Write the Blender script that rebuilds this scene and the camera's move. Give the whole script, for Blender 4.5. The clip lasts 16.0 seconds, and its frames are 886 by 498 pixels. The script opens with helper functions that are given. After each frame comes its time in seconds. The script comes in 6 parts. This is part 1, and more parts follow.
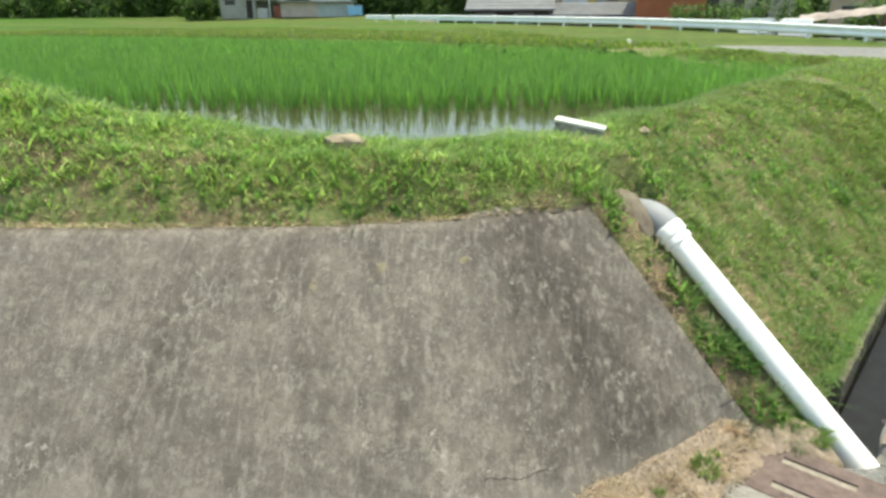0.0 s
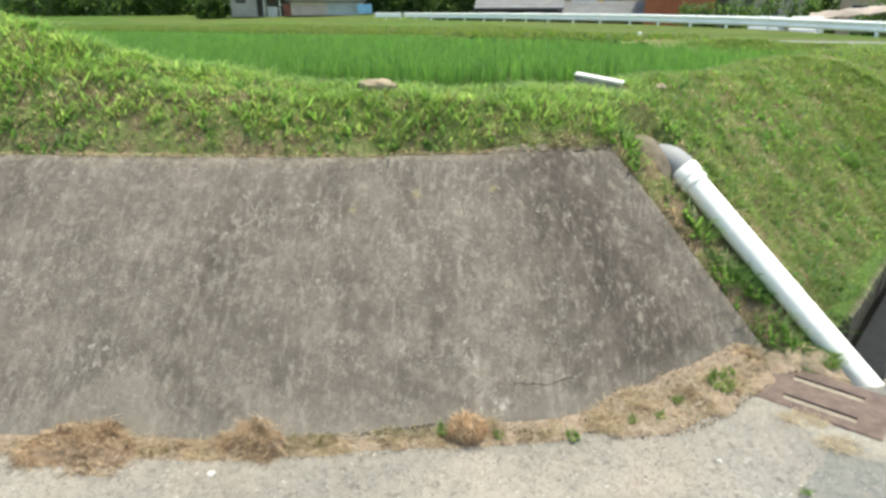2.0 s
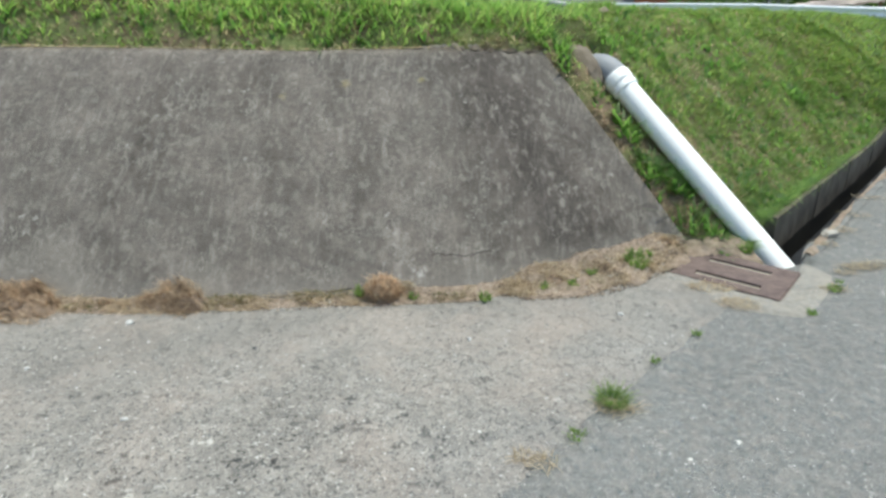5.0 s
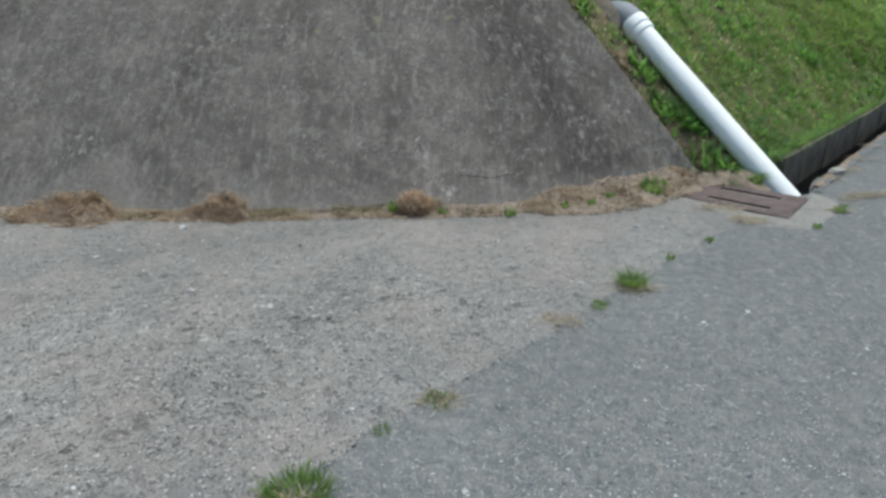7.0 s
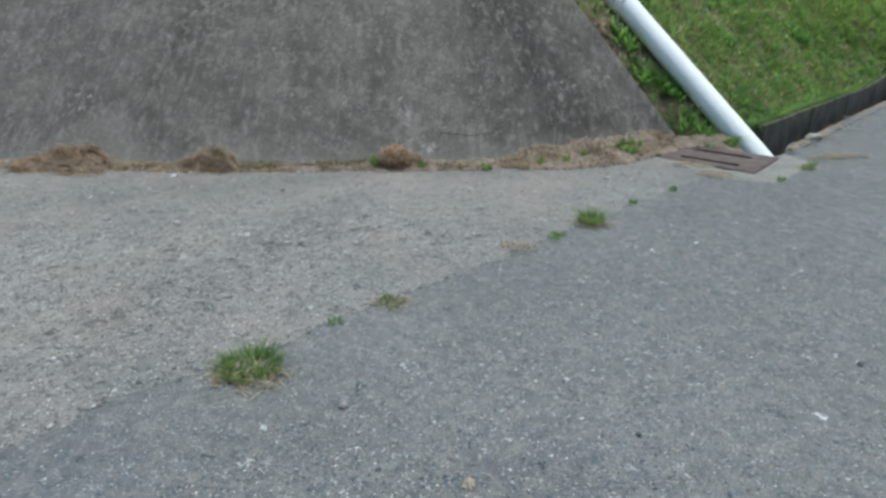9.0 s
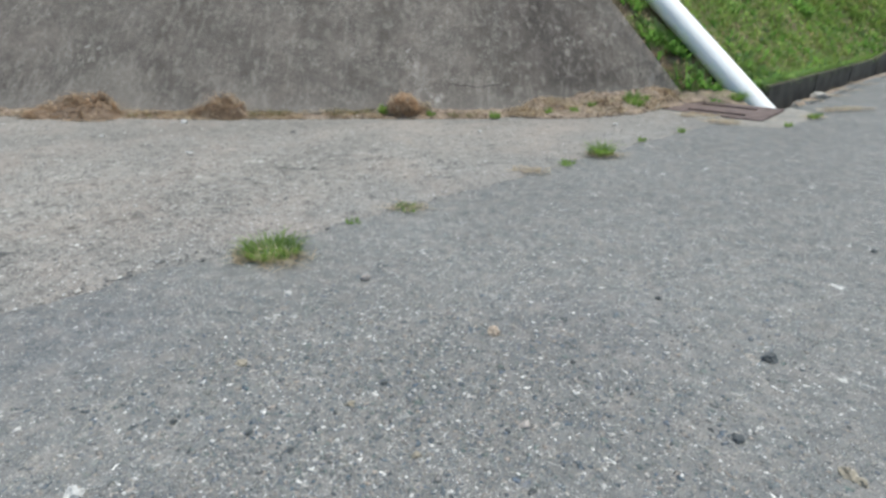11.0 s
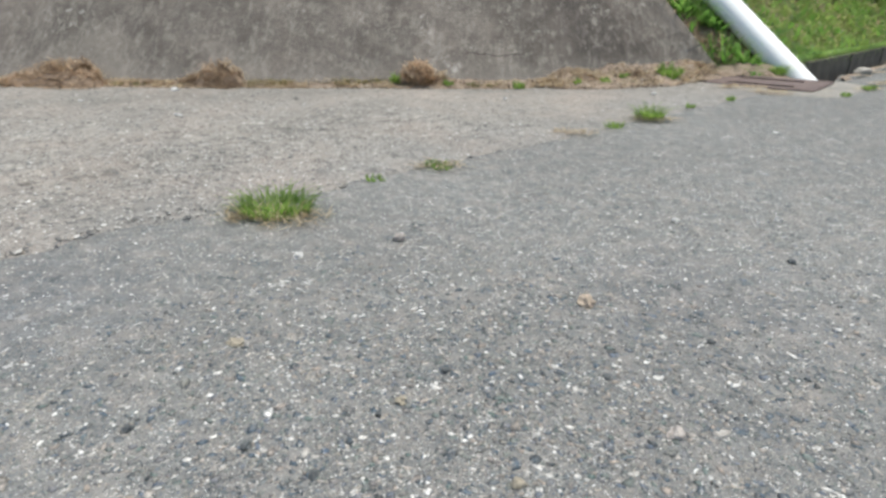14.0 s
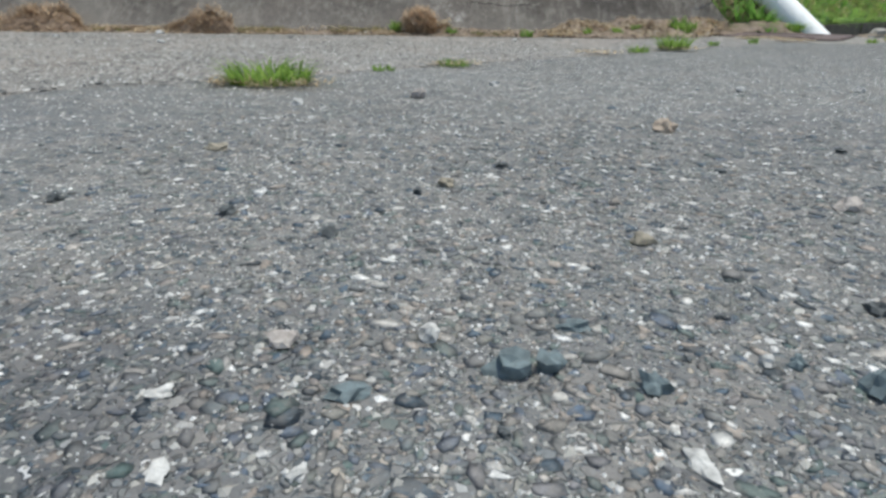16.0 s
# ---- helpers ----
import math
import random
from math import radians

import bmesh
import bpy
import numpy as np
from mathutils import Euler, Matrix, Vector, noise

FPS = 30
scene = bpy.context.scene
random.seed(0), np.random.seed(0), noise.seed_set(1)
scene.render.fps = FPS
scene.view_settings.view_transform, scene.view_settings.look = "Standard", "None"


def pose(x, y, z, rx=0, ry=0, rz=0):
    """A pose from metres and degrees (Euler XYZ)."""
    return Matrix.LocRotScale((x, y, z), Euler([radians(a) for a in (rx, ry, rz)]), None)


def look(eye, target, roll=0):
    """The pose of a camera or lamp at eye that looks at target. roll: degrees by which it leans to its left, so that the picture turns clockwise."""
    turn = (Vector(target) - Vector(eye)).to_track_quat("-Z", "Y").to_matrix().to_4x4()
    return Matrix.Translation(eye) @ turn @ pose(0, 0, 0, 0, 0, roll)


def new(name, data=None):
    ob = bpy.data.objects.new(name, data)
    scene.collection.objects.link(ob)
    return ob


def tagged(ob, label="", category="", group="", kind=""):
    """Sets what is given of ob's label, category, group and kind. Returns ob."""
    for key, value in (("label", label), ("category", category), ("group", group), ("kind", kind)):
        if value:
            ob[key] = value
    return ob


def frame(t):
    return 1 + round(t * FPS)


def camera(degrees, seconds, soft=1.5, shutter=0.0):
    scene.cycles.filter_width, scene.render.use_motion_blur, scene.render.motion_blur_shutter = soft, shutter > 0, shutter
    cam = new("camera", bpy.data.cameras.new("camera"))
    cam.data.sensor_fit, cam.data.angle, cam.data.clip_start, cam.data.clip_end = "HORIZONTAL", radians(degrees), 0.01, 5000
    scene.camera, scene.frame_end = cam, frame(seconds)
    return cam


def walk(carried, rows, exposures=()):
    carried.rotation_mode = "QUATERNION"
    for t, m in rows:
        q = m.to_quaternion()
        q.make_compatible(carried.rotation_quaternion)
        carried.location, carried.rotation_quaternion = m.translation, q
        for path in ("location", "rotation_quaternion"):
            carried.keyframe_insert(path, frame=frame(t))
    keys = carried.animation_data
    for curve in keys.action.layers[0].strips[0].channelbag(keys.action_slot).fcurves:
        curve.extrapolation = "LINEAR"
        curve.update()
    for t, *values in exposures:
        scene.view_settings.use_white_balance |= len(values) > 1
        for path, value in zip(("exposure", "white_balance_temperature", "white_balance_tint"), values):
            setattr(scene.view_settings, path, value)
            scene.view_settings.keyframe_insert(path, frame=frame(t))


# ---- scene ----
cam = camera(72.6, 16.0, soft=3.0)

PATH = [
    (0, (0.146, -1.438, 1.602), (-0.032, 0.425, 0.899), -0.1),
    (0.5, (0.122, -1.481, 1.546), (-0.056, 0.384, 0.846), 0.1),
    (1, (0.09, -1.586, 1.487), (-0.092, 0.28, 0.792), 0.2),
    (1.5, (0.053, -1.674, 1.43), (-0.136, 0.191, 0.734), 0.2),
    (2, (0.07, -1.694, 1.369), (-0.129, 0.17, 0.669), 0.1),
    (2.5, (0.16, -1.707, 1.305), (-0.042, 0.154, 0.601), 0.1),
    (3, (0.305, -1.712, 1.253), (0.102, 0.15, 0.552), 0.0),
    (3.5, (0.409, -1.718, 1.184), (0.212, 0.144, 0.481), 0.1),
    (4, (0.442, -1.76, 1.107), (0.253, 0.103, 0.404), 0.1),
    (4.5, (0.416, -1.825, 1.031), (0.238, 0.038, 0.326), 0.3),
    (6.8, (0.288, -2.152, 0.754), (0.091, -0.299, 0.029), 0.5),
    (7, (0.322, -2.159, 0.744), (0.121, -0.309, 0.009), 0.5),
    (7.5, (0.409, -2.168, 0.708), (0.193, -0.323, -0.035), 0.5),
    (8, (0.447, -2.2, 0.687), (0.23, -0.356, -0.057), 0.6),
    (8.5, (0.469, -2.247, 0.66), (0.237, -0.405, -0.085), 0.5),
    (9, (0.469, -2.311, 0.614), (0.235, -0.469, -0.129), 0.5),
    (9.5, (0.458, -2.368, 0.557), (0.219, -0.527, -0.187), 0.4),
    (9.7, (0.447, -2.385, 0.535), (0.213, -0.544, -0.211), 0.4),
    (11.8, (0.447, -2.41, 0.39), (0.215, -0.569, -0.356), 0.5),
    (12, (0.439, -2.412, 0.385), (0.214, -0.57, -0.361), 0.6),
    (12.5, (0.42, -2.396, 0.361), (0.193, -0.556, -0.388), 0.5),
    (13, (0.384, -2.362, 0.306), (0.156, -0.524, -0.449), 0.6),
    (13.5, (0.356, -2.291, 0.298), (0.127, -0.45, -0.451), 0.5),
    (14, (0.348, -2.22, 0.278), (0.121, -0.377, -0.465), 0.6),
    (14.5, (0.344, -2.176, 0.2), (0.123, -0.331, -0.542), 0.7),
    (15, (0.336, -2.157, 0.125), (0.112, -0.315, -0.619), 0.7),
    (15.5, (0.303, -2.153, 0.091), (0.089, -0.31, -0.655), 0.8),
    (16, (0.304, -2.16, 0.089), (0.101, -0.312, -0.65), 0.8),
]
EXPOSURES = [(0,1.07,7750,-3),(1,1.06,7800,-2),(2,1.06,7600,-1),(2.5,1.08,7350,-2),(3,0.93,6850,-4),(3.5,0.95,6650,-4),(4,0.78,6650,-3),(4.5,0.69,6750,-2),(7,0.07,6300,0),(7.5,0.02,6200,-2),(9.5,0.08,6130,-2),(12,0.55,6900,4),(13.5,0.57,6950,4),(14.5,0.47,7000,4),(15.5,0.25,6850,2),(16,0.18,6650,2)]
walk(cam, [(t, look(eye, target, roll)) for t, eye, target, roll in PATH], EXPOSURES)

# ---- world, sun, exposure ----
SUN_EL, SUN_AZ = 80.0, 60.0      # degrees; azimuth from +y towards +x
world = bpy.data.worlds.new("world")
scene.world = world
world.use_nodes = True
wn = world.node_tree
sky = wn.nodes.new("ShaderNodeTexSky")
sky.sky_type = "NISHITA"
sky.sun_disc = False
sky.sun_elevation, sky.sun_rotation = radians(SUN_EL), radians(SUN_AZ)
sky.air_density, sky.dust_density = 1.0, 2.0
wn.links.new(sky.outputs[0], wn.nodes["Background"].inputs[0])
wn.nodes["Background"].inputs[1].default_value = 0.15
sun = new("sun", bpy.data.lights.new("sun", "SUN"))
sun.data.energy, sun.data.angle, sun.data.color = 2.6, radians(1.5), (1.0, 0.97, 0.92)
sun_way = Vector((math.sin(radians(SUN_AZ)) * math.cos(radians(SUN_EL)), math.cos(radians(SUN_AZ)) * math.cos(radians(SUN_EL)), math.sin(radians(SUN_EL))))
sun.matrix_world = look(sun_way * 50, (0, 0, 0))

# ---- small helpers ----
rng = np.random.default_rng(7)


def mesh_of(name, verts, faces, material=None, smooth=False):
    me = bpy.data.meshes.new(name)
    me.from_pydata([tuple(v) for v in verts] if not isinstance(verts, list) else verts, [], faces)
    if material:
        me.materials.append(material)
    if smooth:
        me.polygons.foreach_set("use_smooth", [True] * len(me.polygons))
    me.update()
    return me


def from_bm(name, bm, material=None, smooth=False):
    bmesh.ops.recalc_face_normals(bm, faces=bm.faces)
    me = bpy.data.meshes.new(name)
    bm.to_mesh(me)
    bm.free()
    if material:
        me.materials.append(material)
    if smooth:
        me.polygons.foreach_set("use_smooth", [True] * len(me.polygons))
        me.set_sharp_from_angle(angle=radians(38))
    return me


def part(name, bm, material, parent, label="", smooth=False):
    """One mesh object under a thing or a part."""
    me = from_bm(name, bm, material, smooth) if isinstance(bm, bmesh.types.BMesh) else bm
    ob = new(name, me)
    ob.parent = parent
    return tagged(ob, label)


def thing(name, m, label, category, group="", kind=""):
    ob = new(name)
    ob.empty_display_size = 0.1
    ob.matrix_world = m
    return tagged(ob, label, category, group, kind)


def box(bm, x0, x1, y0, y1, z0, z1, bevel=0.0):
    r = bmesh.ops.create_cube(bm, size=1.0, matrix=Matrix.Translation(((x0 + x1) / 2, (y0 + y1) / 2, (z0 + z1) / 2)) @ Matrix.Diagonal((x1 - x0, y1 - y0, z1 - z0, 1)))
    if bevel:
        es = list({e for v in r["verts"] for e in v.link_edges})
        bmesh.ops.bevel(bm, geom=es, offset=bevel, segments=2, affect="EDGES", profile=0.5)
    return bm


def boxed(*a, **k):
    return box(bmesh.new(), *a, **k)


def tube(points, radius, sides=24, inner=0.0, radii=None):
    """A round bar or pipe along points; with inner it is hollow and open at its ends."""
    bm = bmesh.new()
    pts = [Vector(p) for p in points]
    up = Vector((0, 0, 1))
    rings = []
    for shell, off in ((0, 0.0), (1, inner)):
        if shell and not inner:
            break
        row = []
        for i, p in enumerate(pts):
            d = (pts[min(i + 1, len(pts) - 1)] - pts[max(i - 1, 0)]).normalized()
            a = d.cross(up)
            a = a.normalized() if a.length > 1e-4 else Vector((1, 0, 0))
            b = a.cross(d)
            r = (radii[i] if radii else radius) - off
            row.append([bm.verts.new(p + r * (math.cos(t) * a + math.sin(t) * b)) for t in np.linspace(0, 2 * math.pi, sides, endpoint=False)])
        rings.append(row)
    for row in rings:
        for a, b in zip(row, row[1:]):
            for i in range(sides):
                bm.faces.new((a[i], a[(i + 1) % sides], b[(i + 1) % sides], b[i]))
    if inner:
        for k in (0, -1):
            a, b = rings[0][k], rings[1][k]
            for i in range(sides):
                bm.faces.new((a[i], a[(i + 1) % sides], b[(i + 1) % sides], b[i]))
    else:
        bm.faces.new(rings[0][0])
        bm.faces.new(rings[0][-1])
    return bm


def sstep(x, a, b):
    t = np.clip((x - a) / (b - a), 0, 1)
    return t * t * (3 - 2 * t)


def lump(x, y, s, seed=0):
    """Smooth value noise of two octaves in about -1..1; s is half the size of its lumps."""
    out, x, y = 0.0, np.asarray(x, float) / (1.6 * s), np.asarray(y, float) / (1.6 * s)
    for f, w in ((1.0, 0.7), (2.13, 0.35)):
        u, v = x * f + 31.7 * seed + 5.3, y * f - 17.1 * seed + 9.1
        i, j = np.floor(u), np.floor(v)
        a, b = u - i, v - j
        a, b = a * a * (3 - 2 * a), b * b * (3 - 2 * b)

        def h(p, q):
            r = np.sin(p * 127.1 + q * 311.7 + seed * 13.7) * 43758.5453
            return r - np.floor(r)

        out = out + w * (2 * ((h(i, j) * (1 - a) + h(i + 1, j) * a) * (1 - b) + (h(i, j + 1) * (1 - a) + h(i + 1, j + 1) * a) * b) - 1)
    return out


# ---- materials ----
class Mat:
    """A node material with a few shorthands."""

    def __init__(self, name, rough=0.85, spec=0.3, metal=0.0):
        self.m = bpy.data.materials.new(name)
        self.m.use_nodes = True
        self.t = self.m.node_tree
        self.b = self.t.nodes["Principled BSDF"]
        self.set("Roughness", rough)
        self.set("Specular IOR Level", spec)
        self.set("Metallic", metal)
        self.where = self.t.nodes.new("ShaderNodeNewGeometry").outputs["Position"]

    def set(self, name, value):
        if hasattr(value, "is_linked"):
            self.t.links.new(value, self.b.inputs[name])
        else:
            self.b.inputs[name].default_value = value

    def node(self, kind, ins=(), **props):
        n = self.t.nodes.new("ShaderNode" + kind)
        for k, v in props.items():
            if k == "operation":
                n.operation = v
            elif k == "blend_type":
                n.blend_type = v
            elif k == "feature":
                n.feature = v
            elif k == "data_type":
                n.data_type = v
        for k, v in dict(ins).items():
            if hasattr(v, "is_linked"):
                self.t.links.new(v, n.inputs[k])
            else:
                n.inputs[k].default_value = v
        return n

    def scaled(self, sx, sy, sz):
        return self.node("Mapping", {"Vector": self.where, "Scale": (sx, sy, sz)}).outputs[0]

    def noise(self, scale, detail=4, rough=0.6, vec=None):
        return self.node("TexNoise", {"Vector": vec if vec is not None else self.where, "Scale": scale, "Detail": detail, "Roughness": rough}).outputs[0]

    def cells(self, scale, out="Color", vec=None, feature="F1"):
        return self.node("TexVoronoi", {"Vector": vec if vec is not None else self.where, "Scale": scale}, feature=feature).outputs[out]

    def ramp(self, fac, stops):
        n = self.node("ValToRGB", {"Fac": fac})
        cr = n.color_ramp
        while len(cr.elements) < len(stops):
            cr.elements.new(0.5)
        for e, (p, c) in zip(cr.elements, stops):
            e.position = p
            e.color = (*c, 1) if len(c) == 3 else c
        return n.outputs[0]

    def grey(self, fac, a, b):
        """fac mapped so that a gives 0 and b gives 1."""
        n = self.node("MapRange", {"Value": fac, "From Min": a, "From Max": b})
        return n.outputs[0]

    def mix(self, fac, a, b, how="MIX"):
        n = self.t.nodes.new("ShaderNodeMix")
        n.data_type, n.blend_type = "RGBA", how
        for i, v in ((0, fac), (6, a), (7, b)):
            if hasattr(v, "is_linked"):
                self.t.links.new(v, n.inputs[i])
            else:
                n.inputs[i].default_value = (*v, 1) if isinstance(v, tuple) and len(v) == 3 else v
        return n.outputs[2]

    def mul(self, a, b):
        return self.node("Math", {0: a, 1: b}, operation="MULTIPLY").outputs[0]

    def add(self, a, b):
        return self.node("Math", {0: a, 1: b}, operation="ADD").outputs[0]

    def island(self):
        return self.t.nodes.new("ShaderNodeNewGeometry").outputs["Random Per Island"]

    def bump(self, height, strength=0.4, dist=0.01):
        n = self.node("Bump", {"Height": height, "Strength": strength, "Distance": dist})
        self.set("Normal", n.outputs[0])

    def done(self, colour):
        self.set("Base Color", colour if hasattr(colour, "is_linked") else (*colour, 1))
        return self.m


def plain(name, colour, rough=0.7, spec=0.3, metal=0.0, vary=0.25, scale=6.0):
    """A paint or plastic with soft stains and grain."""
    k = Mat(name, rough, spec, metal)
    n = k.noise(scale, 5)
    g = k.noise(scale * 18, 3)
    c = k.mix(k.grey(n, 0.3, 0.75), tuple(v * (1 - vary) for v in colour), tuple(min(1, v * (1 + vary * 0.5)) for v in colour))
    k.bump(g, 0.15, 0.004)
    return k.done(c)


def aggregate(name, binder, stones, scale, tint=None, patch=(0.75, 1.15), large=0.1, mottle=(0.78, 1.2), worn_smooth=None, seam_fade=None, blotches=()):
    """Worn paving: small stones of mixed colour set in a binder, with larger worn patches."""
    k = Mat(name, 0.9, 0.25)
    warp = k.node("MixRGB", {"Fac": 0.06, 1: k.where, 2: k.node("TexNoise", {"Vector": k.where, "Scale": scale * 0.7}).outputs[1]}).outputs[0]
    col = None
    hs = []
    for s, keep in ((scale, 0.68), (scale * 2.1, 0.5), (scale * 0.45, large)):
        ids = k.cells(s, "Color", warp)
        dist = k.cells(s, "Distance", warp)
        sep = k.node("SeparateColor", {"Color": ids})
        body = k.ramp(sep.outputs[0], stones)
        inside = k.grey(dist, 0.52, 0.36)
        chosen = k.grey(sep.outputs[1], 1 - keep - 0.02, 1 - keep + 0.02)
        f = k.mul(inside, chosen)
        if col is None:
            dark = k.noise(scale * 3, 3)
            col = k.mix(dark, tuple(v * 0.7 for v in binder), tuple(min(1, v * 1.25) for v in binder))
        col = k.mix(f, col, body)
        hs.append(f)
    col = k.mix(1.0, col, k.ramp(k.noise(scale * 0.3, 4, 0.7), [(0.3, (mottle[0], mottle[0], mottle[0] + 0.01)), (0.7, (mottle[1], mottle[1], mottle[1] - 0.02))]), "MULTIPLY")
    if worn_smooth:
        sep = k.node("SeparateXYZ", {"Vector": k.where})
        q = k.add(k.add(sep.outputs[1], k.mul(sep.outputs[0], -0.35)), k.mul(k.noise(2.2, 4), 0.5))
        col = k.mix(k.mul(k.grey(q, -0.55, 0.0), 0.6), col, worn_smooth)
    big = k.noise(1.7, 6, 0.65)
    col = k.mix(1.0, col, k.ramp(big, [(0.3, (patch[0],) * 3), (0.7, (patch[1],) * 3)]), "MULTIPLY")
    if seam_fade:                                   # road grit carried onto the apron beside the joint
        sep = k.node("SeparateXYZ", {"Vector": k.where})
        q = k.add(k.add(sep.outputs[1], k.mul(sep.outputs[0], -1.2)), k.add(k.mul(k.noise(5, 5, 0.7), 0.5), 1.12))
        col = k.mix(k.mul(k.grey(q, 0.5, 0.02), 0.5), col, k.mix(0.75, k.mix(1.0, col, (0.66, 0.67, 0.69), "MULTIPLY"), seam_fade))
    for at, r, tone in blotches:
        far = k.node("VectorMath", {0: k.where, 1: at}, operation="DISTANCE").outputs["Value"]
        col = k.mix(k.grey(k.add(far, k.mul(k.noise(0.5 / r, 5, 0.7), r)), r * 1.75, r * 0.95), col, k.mix(1.0, col, tone, "MULTIPLY"))
    if tint:
        col = k.mix(k.grey(k.noise(tint[1], 5, 0.65), tint[2], tint[3]), col, k.mix(0.5, col, tint[0]))
    k.bump(k.add(k.add(hs[0], hs[2]), k.mul(k.noise(scale * 2, 4), 0.8)), 0.8, 0.35 / scale)
    return k.done(col)


STONES = [(0.0, (0.055, 0.065, 0.07)), (0.12, (0.115, 0.145, 0.16)), (0.28, (0.235, 0.23, 0.215)), (0.4, (0.13, 0.16, 0.152)), (0.52, (0.35, 0.325, 0.29)), (0.64, (0.12, 0.155, 0.185)), (0.76, (0.385, 0.345, 0.295)), (0.86, (0.28, 0.282, 0.277)), (0.95, (0.50, 0.49, 0.47)), (1.0, (0.74, 0.73, 0.71))]
# three darker, slightly bluer areas at fixed places on the asphalt
asphalt_mat = aggregate("worn_asphalt", (0.172, 0.172, 0.172), STONES, 135, ((0.30, 0.272, 0.25), 22.0, 0.46, 0.70), (0.85, 1.1), blotches=(((0.185, -2.06, 0.0), 0.085, (0.70, 0.71, 0.74)), ((-0.15, -1.75, 0.0), 0.16, (0.84, 0.86, 0.90)), ((0.55, -1.62, 0.0), 0.14, (0.90, 0.90, 0.92))))
PAD = [(0.0, (0.05, 0.051, 0.051)), (0.36, (0.13, 0.128, 0.124)), (0.48, (0.36, 0.338, 0.31)), (0.8, (0.25, 0.243, 0.23)), (1.0, (0.56, 0.535, 0.50))]
pad_mat = aggregate("weathered_pad_concrete", (0.285, 0.266, 0.245), PAD, 80, ((0.37, 0.31, 0.27), 2.6, 0.45, 0.7), (0.72, 1.14), 0.14, (0.78, 1.2), (0.238, 0.224, 0.207), seam_fade=(0.205, 0.203, 0.20))


def wall_material():
    """Old cast concrete: mottled, with run-off streaks, pale scuffs, one damp streak and a few lichen stains."""
    k = Mat("streaked_concrete", 0.92, 0.2)
    fine = k.noise(55, 5, 0.7)
    blot = k.noise(4.5, 7, 0.72)
    mid = k.noise(17, 5, 0.7)
    streak = k.noise(1.0, 6, 0.7, k.scaled(6, 1.7, 1.7))
    thin = k.noise(1.0, 5, 0.75, k.scaled(34, 6, 6))
    c = k.mix(k.grey(streak, 0.34, 0.66), (0.090, 0.079, 0.069), (0.150, 0.133, 0.118))
    c = k.mix(k.mul(k.grey(blot, 0.45, 0.66), 0.6), c, (0.203, 0.175, 0.155))
    c = k.mix(k.mul(k.grey(thin, 0.53, 0.68), 0.55), c, (0.275, 0.25, 0.226))
    c = k.mix(1.0, c, k.ramp(mid, [(0.3, (0.80, 0.80, 0.81)), (0.7, (1.16, 1.16, 1.15))]), "MULTIPLY")
    c = k.mix(1.0, c, k.ramp(fine, [(0.25, (0.8, 0.8, 0.8)), (0.75, (1.18, 1.18, 1.18))]), "MULTIPLY")
    for sc, tone in ((16, 0.5), (34, 0.6)):
        curl = k.node("Math", {0: k.add(k.noise(1.0, 3, 0.6, k.scaled(sc, sc * 0.6, sc * 0.6)), -0.5)}, operation="ABSOLUTE").outputs[0]
        c = k.mix(k.mul(k.mul(k.grey(curl, 0.022, 0.0), k.grey(k.noise(sc * 0.35, 3), 0.5, 0.66)), tone), c, (0.36, 0.335, 0.30))
    sep = k.node("SeparateXYZ", {"Vector": k.where})
    line = k.add(k.add(sep.outputs[0], k.mul(sep.outputs[2], 0.6)), k.add(k.mul(k.noise(6, 5), 0.4), -0.95))
    damp = k.grey(k.node("Math", {0: line}, operation="ABSOLUTE").outputs[0], 0.38, 0.04)
    c = k.mix(k.mul(damp, 0.85), c, k.mix(1.0, c, (0.48, 0.47, 0.48), "MULTIPLY"))
    warp = k.node("MixRGB", {"Fac": 0.05, 1: k.where, 2: k.node("TexNoise", {"Vector": k.where, "Scale": 48, "Detail": 5}).outputs[1]}).outputs[0]
    c = k.mix(k.mul(k.grey(k.noise(1.0, 5, 0.62, k.scaled(30, 19, 19)), 0.53, 0.66), 0.5), c, (0.265, 0.243, 0.215))
    c = k.mix(k.mul(k.grey(k.noise(42, 4, 0.65), 0.56, 0.68), 0.35), c, (0.055, 0.05, 0.045))
    for sc in (21, 52):
        spot = k.mul(k.grey(k.cells(sc, "Distance", warp), 0.26, 0.04), 0.75)
        c = k.mix(k.mul(spot, k.grey(k.noise(sc * 0.25, 3), 0.54, 0.66)), c, (0.42, 0.40, 0.37))
    for at, r, tone in (((0.486, 0.592, 0.367), 0.030, (0.36, 0.18, 0.06)), ((0.281, 0.548, 0.437), 0.020, (0.34, 0.25, 0.08)), ((0.33, 0.80, 0.60), 0.022, (0.33, 0.25, 0.08)),
                        ((0.02, 0.80, 0.72), 0.025, (0.34, 0.29, 0.12)), ((-0.30, 0.72, 0.70), 0.03, (0.32, 0.26, 0.13)), ((-0.55, 0.62, 0.66), 0.025, (0.32, 0.26, 0.13))):
        far = k.node("VectorMath", {0: k.where, 1: at}, operation="DISTANCE").outputs["Value"]
        f = k.grey(k.add(far, k.mul(k.noise(45, 4), 0.05)), r + 0.025, 0.02)
        c = k.mix(k.mul(f, 0.6), c, tone)
    dust = k.mul(k.grey(k.add(sep.outputs[2], k.mul(blot, 0.22)), 0.20, 0.11), 0.35)
    c = k.mix(dust, c, (0.30, 0.275, 0.245))
